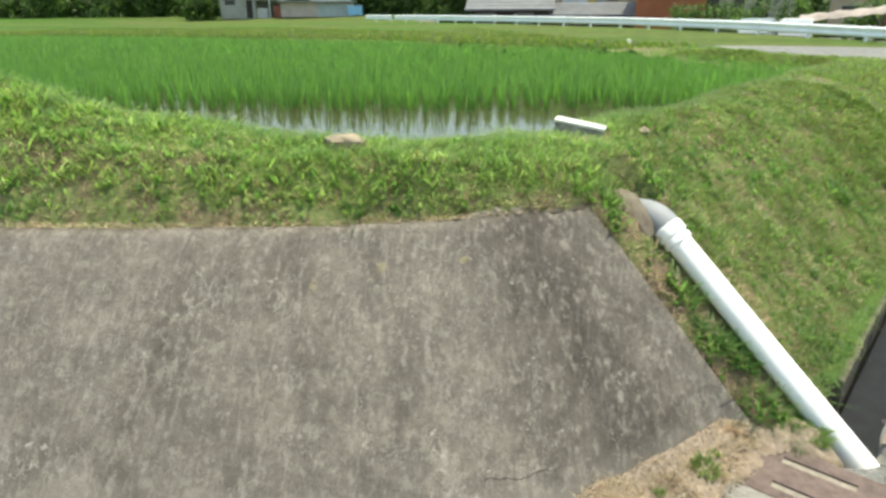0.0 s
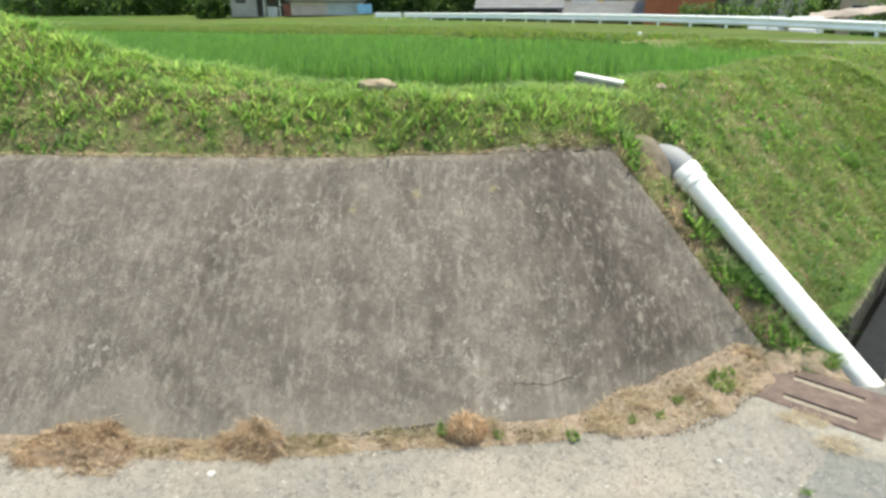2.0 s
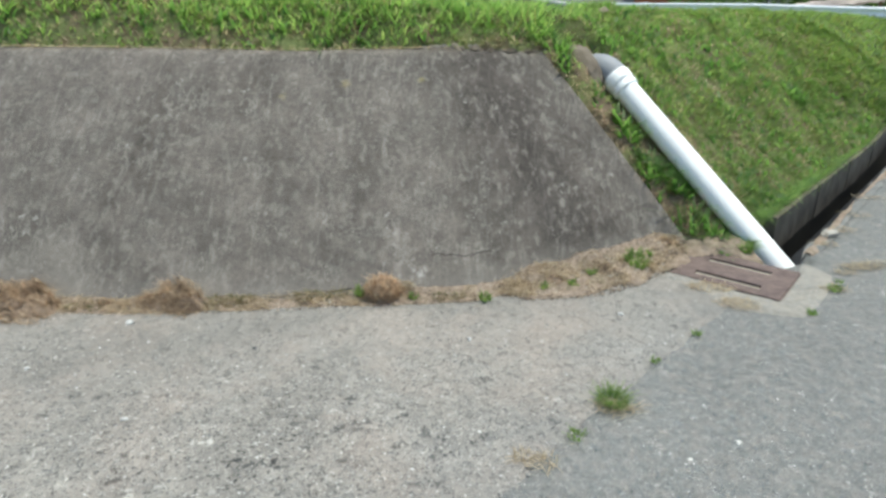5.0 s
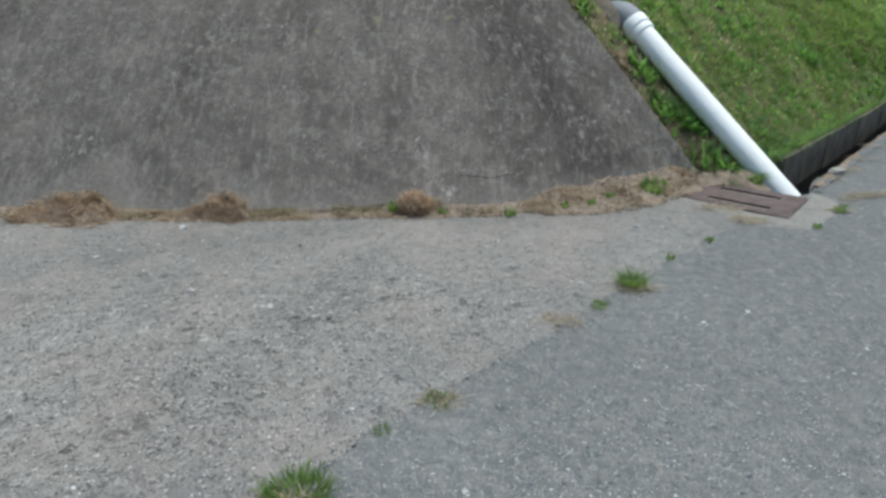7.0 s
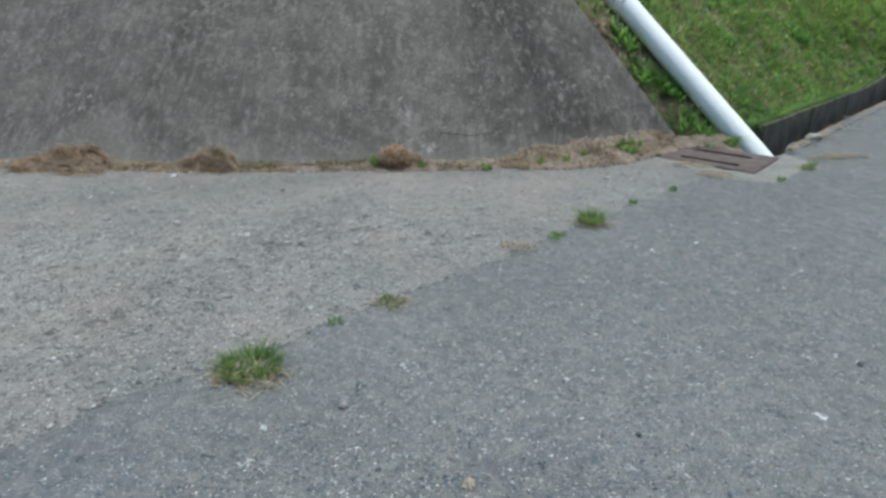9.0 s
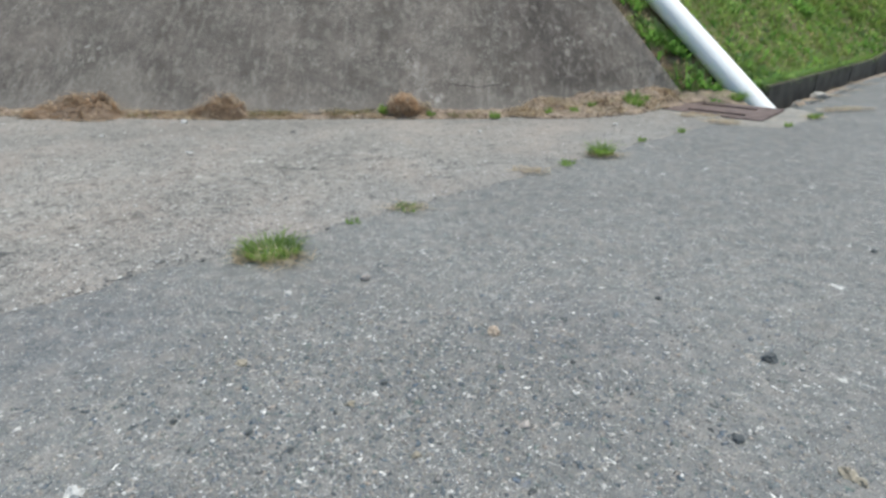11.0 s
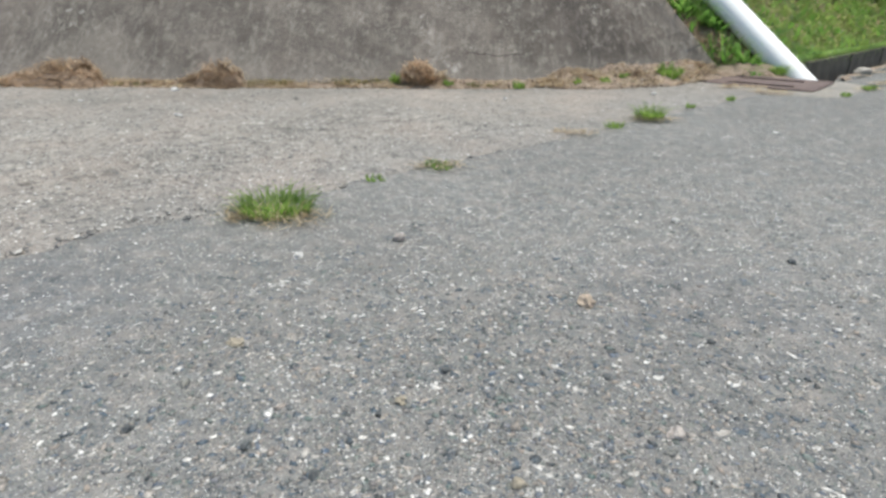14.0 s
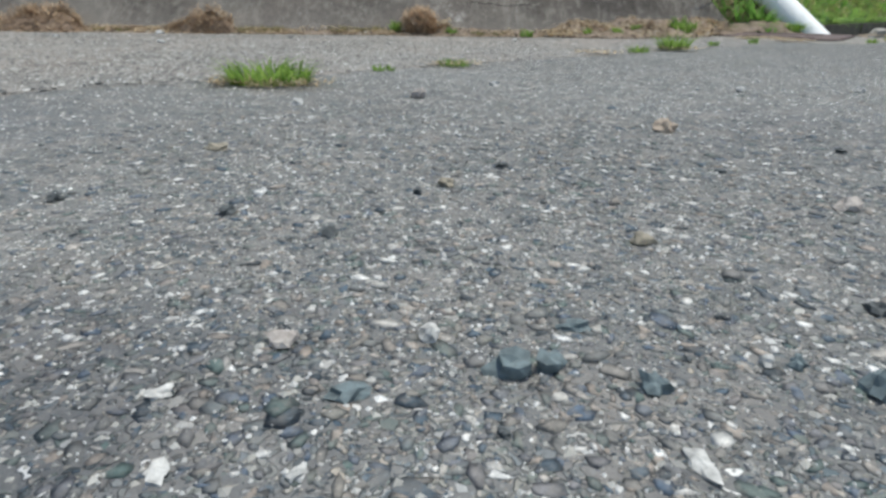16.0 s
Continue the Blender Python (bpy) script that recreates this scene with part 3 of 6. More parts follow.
# ---- blades ----
def blades(name, px, py, pz, height, width, lean, material, wind=(0.0, 0.0), aim=None, tip=(0.75, 1.0)):
    """Thin bent leaves at the given places, as one mesh; heights, widths and leans are arrays or numbers."""
    n = len(px)
    height, width, lean = (np.broadcast_to(np.asarray(v, float), n) for v in (height, width, lean))
    a = rng.uniform(0, 2 * math.pi, n) if aim is None else aim
    dx, dy = np.cos(a), np.sin(a)
    lx, ly = dx * lean + wind[0] * height, dy * lean + wind[1] * height
    sx, sy = -dy * width / 2, dx * width / 2
    v = np.zeros((n, 5, 3))
    base = np.stack([px, py, pz], -1)
    v[:, 0] = base + np.stack([-sx, -sy, 0 * sx], -1)
    v[:, 1] = base + np.stack([sx, sy, 0 * sx], -1)
    mid = base + np.stack([lx * 0.35, ly * 0.35, height * 0.6], -1)
    v[:, 2] = mid + np.stack([sx * 0.8, sy * 0.8, 0 * sx], -1)
    v[:, 3] = mid - np.stack([sx * 0.8, sy * 0.8, 0 * sx], -1)
    v[:, 4] = base + np.stack([lx, ly, height * rng.uniform(tip[0], tip[1], n)], -1)
    me = bpy.data.meshes.new(name)
    me.vertices.add(n * 5)
    me.vertices.foreach_set("co", v.ravel())
    k = np.arange(n)[:, None] * 5
    loops = np.concatenate([k + 0, k + 1, k + 2, k + 3, k + 3, k + 2, k + 4], 1).ravel()
    me.loops.add(n * 7)
    me.loops.foreach_set("vertex_index", loops)
    starts = np.stack([np.arange(n) * 7, np.arange(n) * 7 + 4], 1).ravel()
    me.polygons.add(n * 2)
    me.polygons.foreach_set("loop_start", starts)
    me.polygons.foreach_set("loop_total", np.tile([4, 3], n))
    me.materials.append(material)
    me.update(calc_edges=True)
    return me


def on_bank(x, y):
    """Where the bank is bare of wall and above the water."""
    d, f, g, s = inner_distance(x, y)
    v, xt, zw = wall_place(x, y)
    covered = (v < 1.035) & (xt < 0.565) & (v > -0.2)
    pipe_gap = pipe_line(x, y)[1]
    u = np.clip(((x - 0.967) * -0.117 + (y - 1.351) * 0.10) / 0.0237, 0, 1)
    pipe_gap = np.minimum(pipe_gap, np.hypot(x - (0.967 - 0.117 * u), y - (1.351 + 0.10 * u)) - 0.012)
    block_gap = np.hypot((x - 0.59) * 0.8, y - 1.93)
    return (d > 0.03) & (d < 2.35 + 0.25 * np.clip(-x - 0.8, 0, 3)) & ~covered & (pipe_gap > 0.072) & (block_gap > 0.135) & ~sump(x, y) & (np.hypot(x - 0.81, (y - 1.40) * 0.8) > 0.125)


def scatter(n, x0, x1, y0, y1, ok):
    x, y = rng.uniform(x0, x1, n), rng.uniform(y0, y1, n)
    m = ok(x, y)
    return x[m], y[m]


def downhill(x, y):
    """The direction in plan in which the bank falls away, as an angle with a wide spread."""
    e = 0.05
    gx = bank_z(x + e, y) - bank_z(x - e, y)
    gy = bank_z(x, y + e) - bank_z(x, y - e)
    return np.arctan2(-gy, -gx) + rng.normal(0, 2.4, len(x))


def bank_grass():
    """Uneven mown grass: dense in clumps, thin over bare soil."""
    xs, ys = [], []
    for n, x0, x1, y0, y1 in ((295000, -3.5, 4.6, 0.4, 5.0), (90000, -6, 10, 0.3, 14), (110000, 3.6, 9.5, 4.0, 13)):
        x, y = scatter(n, x0, x1, y0, y1, on_bank)
        dens = 0.66 + 0.75 * lump(x, y, 0.055, 1) + np.where(x > 1.0, 0.15, 0.4) * lump(x, y, 0.3, 5) 
        d = inner_distance(x, y)[0]
        dens = dens + 0.35 * sstep(d, 1.15, 1.5) + 0.15 * sstep(-x, 0.9, 1.8)
        corner = sstep(x, 0.6, 0.75) * sstep(-x, -1.75, -1.5) * sstep(-d, -0.8, -0.55)
        wallward = sstep((PIPE_FOOT[0] - x) * 0.678 + (PIPE_FOOT[1] - y) * 0.735, -0.03, 0.05)
        dens = dens - 0.80 * corner * wallward + 0.25 * corner * (1 - wallward)
        m = rng.uniform(0, 1, len(x)) < np.clip(dens, 0.10, 1)
        xs.append(x[m])
        ys.append(y[m])
    x, y = np.concatenate(xs), np.concatenate(ys)
    z = bank_z(x, y) - 0.004
    d = inner_distance(x, y)[0]
    tall = 0.034 + 0.032 * np.clip(lump(x, y, 0.13, 7) + 0.3, 0, 1.2) - 0.010 * sstep(-x, 0.5, 1.5)
    far = sstep(np.hypot(x, y + 1.5), 4.5, 9)
    h = tall * rng.uniform(0.5, 1.7, len(x)) * (1 + 0.6 * far) * (1 - 0.3 * sstep(x, 0.8, 1.3))
    v, xt, zw = wall_place(x, y)
    h = h * np.where(xt < 0.62, np.clip((v - 1.0) / 0.22, 0.3, 1), 1)
    w = rng.uniform(0.003, 0.0075, len(x)) * (1 + 2.0 * far)
    aim, lean = downhill(x, y), h * rng.uniform(0.9, 2.6, len(x))
    dry = rng.uniform(0, 1, len(x)) < 0.09 + 0.17 * sstep(x, 0.7, 1.5) * np.clip(0.6 + 0.8 * lump(x, y, 0.22, 21), 0, 1)
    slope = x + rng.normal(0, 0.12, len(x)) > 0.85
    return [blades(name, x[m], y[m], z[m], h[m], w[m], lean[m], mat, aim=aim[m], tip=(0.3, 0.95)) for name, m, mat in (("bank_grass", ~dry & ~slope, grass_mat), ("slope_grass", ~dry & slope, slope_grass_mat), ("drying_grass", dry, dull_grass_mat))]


green_blades, slope_blades, dry_blades = bank_grass()
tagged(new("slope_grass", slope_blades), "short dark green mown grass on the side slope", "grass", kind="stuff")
tagged(new("bank_grass", green_blades), "short patchy green grass covering the bank", "grass", kind="stuff")
tagged(new("drying_grass", dry_blades), "dull olive drying grass mixed into the bank", "grass", kind="stuff")


def arching_grass():
    """Longer leaves that bow over, in loose tufts."""
    x, y = scatter(7500, -2.8, 4.6, 0.6, 4.8, on_bank)
    m = (rng.uniform(0, 1, len(x)) < np.clip(0.4 + 0.7 * lump(x, y, 0.2, 11) - 0.3 * sstep(-x, 0.4, 1.2), 0.05, 1)) & ((wall_place(x, y)[0] > 1.12) | ((wall_place(x, y)[1] > 0.6) & ~((inner_distance(x, y)[0] < 0.75) & (x < 1.7))))
    x, y = np.repeat(x[m], 7), np.repeat(y[m], 7)
    n = len(x)
    x, y = x + rng.normal(0, 0.014, n), y + rng.normal(0, 0.014, n)
    h = rng.uniform(0.03, 0.085, n) * (1 + 0.4 * sstep(-x, 0.6, 2.0)) * (1 - 0.35 * sstep(x, 0.9, 1.4))
    return blades("arching_grass", x, y, bank_z(x, y) - 0.004, h, rng.uniform(0.004, 0.009, n), h * rng.uniform(1.2, 3.0, n), grass_mat, aim=downhill(x, y), tip=(0.1, 0.8))


tagged(new("arching_grass", arching_grass()), "longer bowed grass leaves on the bank", "grass", kind="stuff")


def bank_litter():
    x, y = scatter(150000, -2.6, 4.6, 0.4, 4.6, on_bank)
    m = rng.uniform(0, 1, len(x)) < np.clip(0.22 - 0.6 * lump(x, y, 0.08, 5), 0.05, 0.8)
    x, y = x[m], y[m]
    n = len(x)
    h = rng.uniform(0.008, 0.034, n)
    return blades("dry_litter", x, y, bank_z(x, y), h, rng.uniform(0.0025, 0.0055, n), rng.uniform(0.03, 0.09, n), dark_straw_mat)


tagged(new("dry_litter", bank_litter()), "dry brown grass cuttings between the green blades", "dead grass", kind="stuff")


def edge_litter():
    """Pale dry leaves caught along the top edge of the wall."""
    n = 2600
    x = rng.uniform(-2.4, 0.56, n)
    y = np.interp(x, TOP[0], TOP[1]) + rng.uniform(0.005, 0.075, n)
    z = np.maximum(np.interp(x, TOP[0], TOP[2]) - 0.004, bank_z(x, y) + 0.002)
    m = rng.uniform(0, 1, n) < np.clip(0.5 + 0.6 * lump(x, y, 0.1, 12), 0.1, 1)
    x, y, z = x[m], y[m], z[m]
    n = len(x)
    return blades("edge_litter", x, y, z, rng.uniform(0.002, 0.014, n), rng.uniform(0.003, 0.006, n), rng.uniform(0.015, 0.05, n), straw_mat, aim=rng.choice([0.2, 3.3], n) + rng.normal(0, 0.6, n))


tagged(new("edge_litter", edge_litter()), "dry brown leaf litter along the top of the wall", "dead grass", kind="stuff")


def weeds(name, cx, cy, r, n, h0, h1, w, zfun, material=weed_mat, lean=1.0):
    """One tuft: many leaves leaning outwards from a small root."""
    a = rng.uniform(0, 2 * math.pi, n)
    q = r * 0.55 * np.sqrt(rng.uniform(0, 1, n))
    x, y = cx + q * np.cos(a), cy + q * np.sin(a)
    h = rng.uniform(h0, h1, n) * (1.1 - 0.5 * q / r)
    return blades(name, x, y, zfun(x, y), h, rng.uniform(0.7, 1.3, n) * w, h * lean * rng.uniform(0.2, 1.1, n), material, aim=a + rng.normal(0, 0.5, n))


def leafy(name, me, x, y, z, label, category, group):
    """A plant or heap of leaves, standing at its base."""
    ob = thing(name, Matrix.Translation((x, y, z)), label, category, group)
    me.transform(Matrix.Translation((-x, -y, -z)))
    tagged(part("leaves", me, None, ob), kind="stuff")
    return ob


def broad_leaves():
    """Broad-leaved weeds scattered along the lip of the bank."""
    x, y = scatter(8000, -2.6, 3.8, 0.6, 3.6, on_bank)
    d = inner_distance(x, y)[0]
    m = rng.uniform(0, 1, len(x)) < np.where((d < 0.8) & (x > 0.55) & (x < 1.7), 0.3, np.where(d < 1.1, 0.7, 0.3)) * np.clip(0.5 + 0.8 * lump(x, y, 0.16, 9), 0, 1)
    x, y = np.repeat(x[m], 4), np.repeat(y[m], 4)
    x, y = x + rng.normal(0, 0.012, len(x)), y + rng.normal(0, 0.012, len(x))
    n = len(x)
    h = rng.uniform(0.025, 0.06, n)
    return blades("broad_leaves", x, y, bank_z(x, y) + 0.004, h, rng.uniform(0.010, 0.020, n), h * rng.uniform(0.6, 1.8, n), weed_mat)


tagged(new("broad_leaves", broad_leaves()), "small broad-leaved weeds among the grass", "weeds", kind="stuff")

# single larger weeds on the bank
for cx, cy, r, n, h0, h1, w, label in (
        (2.57, 3.05, 0.13, 90, 0.05, 0.12, 0.022, "dark green broad-leaved dock plant on the grass slope"),
        (1.22, 0.98, 0.10, 70, 0.06, 0.13, 0.016, "leafy weed growing under the white pipe"),
        (0.98, 1.12, 0.10, 70, 0.05, 0.12, 0.016, "leafy weed between concrete wall and pipe"),
        (1.37, 0.80, 0.09, 90, 0.06, 0.14, 0.010, "green weed beside the lower end of the pipe"),
        (1.52, 0.95, 0.08, 60, 0.08, 0.18, 0.007, "tall grass tuft leaning over the white pipe"),
        (1.25, 0.80, 0.11, 60, 0.08, 0.20, 0.005, "thin grass tuft leaning against the pipe"),
        (1.36, 0.70, 0.10, 70, 0.05, 0.13, 0.007, "grass tuft between the pit cover and the pipe"),
        (1.46, 0.74, 0.08, 70, 0.03, 0.09, 0.006, "grass tuft at the foot of the pipe"),
        (1.12, 0.96, 0.10, 50, 0.08, 0.19, 0.005, "thin grass tuft leaning against the pipe"),
        (0.66, 1.32, 0.06, 40, 0.04, 0.08, 0.010, "weed at the corner of the concrete wall"),
        (1.08, 0.98, 0.09, 70, 0.05, 0.11, 0.014, "weed at the edge of the concrete wall")):
    leafy("weed", weeds("leaves", cx, cy, r * 1.25, int(n * 1.7), h0 * 0.35, h1 * 0.62, w * 0.85, bank_z, lean=2.0), cx, cy, float(bank_z(np.array(cx), np.array(cy))), label, "weed", "weeds on the bank")


# ---- rice ----
def rice():
    parts_ = []
    rows = ((0.165, 0.30, 5.0, 13.0, 15, 0.006, 0.012), (0.24, 0.30, 13.0, 34.0, 7, 0.02, 0.035))
    P = [[], [], [], [], []]
    for dx, dy, y0, y1, per, w0, w1 in rows:
        gx, gy = np.meshgrid(np.arange(-34, 9, dx), np.arange(y0, y1, dy))
        gx, gy = gx.ravel(), gy.ravel()
        gx = gx + rng.normal(0, 0.025, len(gx))
        gy = gy + rng.normal(0, 0.03, len(gx)) + 0.12 * gx * 0
        d, f, g, s = inner_distance(gx, gy)
        seen = np.abs(gx - 0.1) < 0.95 * (gy + 2.5)
        m = (g > 1.95) & (gy < np.interp(gx, FAR_X, FAR_Y) - 0.2) & (gy > 5.35 + 0.25 * np.sin(gx * 1.3) - 0.3 * np.clip(-gx - 2.0, 0, 3)) & seen
        gx, gy = np.repeat(gx[m], per), np.repeat(gy[m], per)
        n = len(gx)
        P[0].append(gx + rng.normal(0, 0.022, n))
        P[1].append(gy + rng.normal(0, 0.022, n))
        h = rng.uniform(0.26, 0.42, n)
        P[2].append(h)
        P[3].append(rng.uniform(w0, w1, n))
        P[4].append(h * rng.uniform(0.05, 0.55, n))
    x, y, h, w, l = (np.concatenate(v) for v in P)
    return blades("rice", x, y, np.full(len(x), WATER - 0.01), h, w, l, rice_mat)


tagged(new("rice_plants", rice()), "rows of young green rice standing in water", "rice", kind="stuff")


def far_grass():
    x, y = scatter(150000, -32, 12, 10, 42, lambda x, y: ((y - np.interp(x, FAR_X, FAR_Y)) > -0.1) & (np.abs(x) < 0.95 * (y + 2.5)) & (side(x, y)[1] > 0.4))
    n = len(x)
    d = (y - np.interp(x, FAR_X, FAR_Y)) * 0.75
    h = rng.uniform(0.06, 0.16, n)
    return blades("far_grass", x, y, field_z(x, y) - 0.01, h, rng.uniform(0.03, 0.07, n), h * 0.9, far_grass_mat)


tagged(new("far_grass", far_grass()), "rough grass on the far bund and field", "grass", kind="stuff")

# ---- pipe ----
P_RING = Vector(PIPE_HEAD)
pipe_way = (P_RING - Vector(PIPE_FOOT)).normalized()
P_LOW = Vector(PIPE_FOOT) - pipe_way * 0.21
P_COL = P_RING + pipe_way * 0.085
pipe = thing("drain_pipe", Matrix.Identity(4), "white plastic drain pipe running down the grass bank", "pipe")
part("pipe_tube", tube([P_LOW - pipe_way * 0.012, P_LOW, P_LOW.lerp(P_COL, 0.5), P_COL], 0.0, 40, radii=[0.0565, 0.0565, 0.0570, 0.0585]), pvc_mat, pipe, smooth=True)
part("socket_ring", tube([P_RING + pipe_way * k for k in (-0.013, -0.007, 0.014, 0.020, 0.024)], 0.0, 48, radii=[0.0575, 0.0672, 0.0680, 0.0655, 0.0605]), pvc_mat, pipe, smooth=True)
part("socket", tube([P_RING + pipe_way * k for k in (0.0245, 0.030, 0.036, 0.080, 0.087, 0.090)], 0.0, 48, radii=[0.0600, 0.0640, 0.0705, 0.0715, 0.0690, 0.0655]), pvc_mat, pipe, smooth=True)
turn_pts = [P_COL - pipe_way * 0.02, P_COL + pipe_way * 0.02]
goal = Vector((-0.62, 0.77, -0.12)).normalized()
for i in range(1, 9):
    d = pipe_way.lerp(goal, i / 8).normalized()
    turn_pts.append(turn_pts[-1] + d * 0.016)
turn_pts.append(turn_pts[-1] + goal * 0.035)
part("elbow", tube(turn_pts, 0.0665, 48, 0.005), grey_pvc_mat, pipe, "grey plastic elbow", smooth=True)


def mortar_lump():
    bm = bmesh.new()
    bmesh.ops.create_icosphere(bm, subdivisions=4, radius=1.0)
    for v in bm.verts:
        k = 1 + 0.18 * noise.noise(v.co * 2.1) + 0.07 * noise.noise(v.co * 6)
        v.co = Vector((v.co.x * 0.070 * k, v.co.y * 0.055 * k, v.co.z * 0.150 * k))
    return bm


mortar = new("mortar_slab", from_bm("mortar_slab", mortar_lump(), mortar_mat, True))
mortar.matrix_world = Matrix.Translation((0.786, 1.372, 0.745)) @ Vector((-0.109, 0.224, 0.194)).to_track_quat("Z", "Y").to_matrix().to_4x4()
tagged(mortar, "rough brown mortar lump beside the pipe elbow", "mortar")

# crumbled concrete along the wall's top corner
for i, (x, w) in enumerate(((0.17, 0.03), (0.245, 0.065), (0.30, 0.04), (0.40, 0.085), (0.475, 0.045), (0.53, 0.04))):
    bm = bmesh.new()
    bmesh.ops.create_icosphere(bm, subdivisions=3, radius=1.0)
    for v in bm.verts:
        k = 1 + 0.5 * noise.noise(v.co * 1.7 + Vector((i * 3.3, 0, 0))) + 0.2 * noise.noise(v.co * 5)
        v.co = Vector((v.co.x * w * 0.75 * k, v.co.y * 0.028 * k, v.co.z * 0.012 * k))
    chip = new("concrete_chip", from_bm("concrete_chip", bm, mortar_mat, False))
    chip.matrix_world = pose(x, np.interp(x, TOP[0], TOP[1]) + 0.022, np.interp(x, TOP[0], TOP[2]) - 0.006, rx=24 + 6 * (i % 3), rz=27 + 9 * (i % 2))
    tagged(chip, "crumbled lump of concrete on the wall's top edge", "concrete", "crumbled wall edge")



def crest_mesh():
    """The rough broken top of the wall, bare of grass towards the pipe."""
    xs, rows = np.arange(-0.12, 0.552, 0.008), 7
    verts, faces = [], []
    for x in xs:
        y0, z0 = np.interp(x, TOP[0], TOP[1]), np.interp(x, TOP[0], TOP[2])
        w = np.interp(x, [-0.12, 0.1, 0.3, 0.55], [0.012, 0.035, 0.06, 0.07]) * (1 + 0.4 * float(lump(x, 0.0, 0.03, 71)))
        for j in range(rows):
            v = j / (rows - 1)
            up = 0.026 * float(sstep(x, -0.12, 0.25)) * math.sin(math.pi * min(1.0, v * 1.05)) * (1 + 1.1 * float(lump(x, v * 0.06, 0.012, 72))) - 0.035 * (v > 0.99)
            verts.append((x - 0.4 * w * v, y0 + 0.011 + w * v, z0 - 0.0075 - 0.006 * (j == 0) + up))
    for i in range(len(xs) - 1):
        for j in range(rows - 1):
            a = i * rows + j
            faces.append((a, a + rows, a + rows + 1, a + 1))
    return mesh_of("wall_crest", verts, faces, soil_material("pale_broken_concrete", (0.22, 0.19, 0.155), (0.44, 0.39, 0.325), 34), False)


tagged(new("wall_crest", crest_mesh()), "pale crumbling top edge of the concrete wall", "wall edge", kind="structure")

tray_mat = soil_material("dusty_slot_filling", (0.27, 0.235, 0.20), (0.42, 0.375, 0.32), 30)

# ---- pit cover ----
G_L, G_F, G_R = Vector((1.085, 0.436, 0.008)), Vector((1.427, 0.234, 0.008)), Vector((1.640, 0.488, 0.019))
gx_, gy_ = (G_F - G_L).normalized(), (G_R - G_F).normalized()
gn_ = gx_.cross(gy_).normalized()
gw, gd = 0.40, 0.308
cover_m = Matrix(((gx_.x, gy_.x, gn_.x, G_L.x), (gx_.y, gy_.y, gn_.y, G_L.y), (gx_.z, gy_.z, gn_.z, G_L.z), (0, 0, 0, 1)))


SLOT_X = (0.072, 0.318)
SLOT_Y = ((0.045, 0.085), (0.205, 0.246))


def cover_plate():
    """One steel plate with two long slots cut through it."""
    bm = bmesh.new()
    xs = [0, SLOT_X[0], SLOT_X[1], gw]
    ys = [0, *SLOT_Y[0], *SLOT_Y[1], gd]
    grid = [[bm.verts.new((x, y, 0)) for y in ys] for x in xs]
    for i in range(3):
        for j in range(5):
            if not (i == 1 and j in (1, 3)):
                bm.faces.new((grid[i][j], grid[i + 1][j], grid[i + 1][j + 1], grid[i][j + 1]))
    up = bmesh.ops.extrude_face_region(bm, geom=bm.faces[:])
    bmesh.ops.translate(bm, vec=(0, 0, -0.009), verts=[v for v in up["geom"] if isinstance(v, bmesh.types.BMVert)])
    return bm


cover = thing("pit_cover", cover_m, "rusted steel drain pit cover with two long slots", "drain cover")
part("plate", cover_plate(), rust_mat, cover)
for y0, y1 in SLOT_Y:
    part("slot_tray", boxed(SLOT_X[0] - 0.004, SLOT_X[1] + 0.004, y0 - 0.004, y1 + 0.004, -0.016, -0.0092), tray_mat, cover, "slot packed with pale dust")
for x0, x1, y0, y1 in ((-0.006, -0.001, 0, gd), (gw + 0.001, gw + 0.006, 0, gd), (0, gw, -0.006, -0.001), (0, gw, gd + 0.001, gd + 0.006)):
    part("frame_bar", boxed(x0, x1, y0, y1, -0.03, -0.0015), rust_mat, cover, "thin rusted angle frame")
pit = thing("drain_pit", cover_m, "concrete rim of the drain pit around the steel cover", "drain pit")


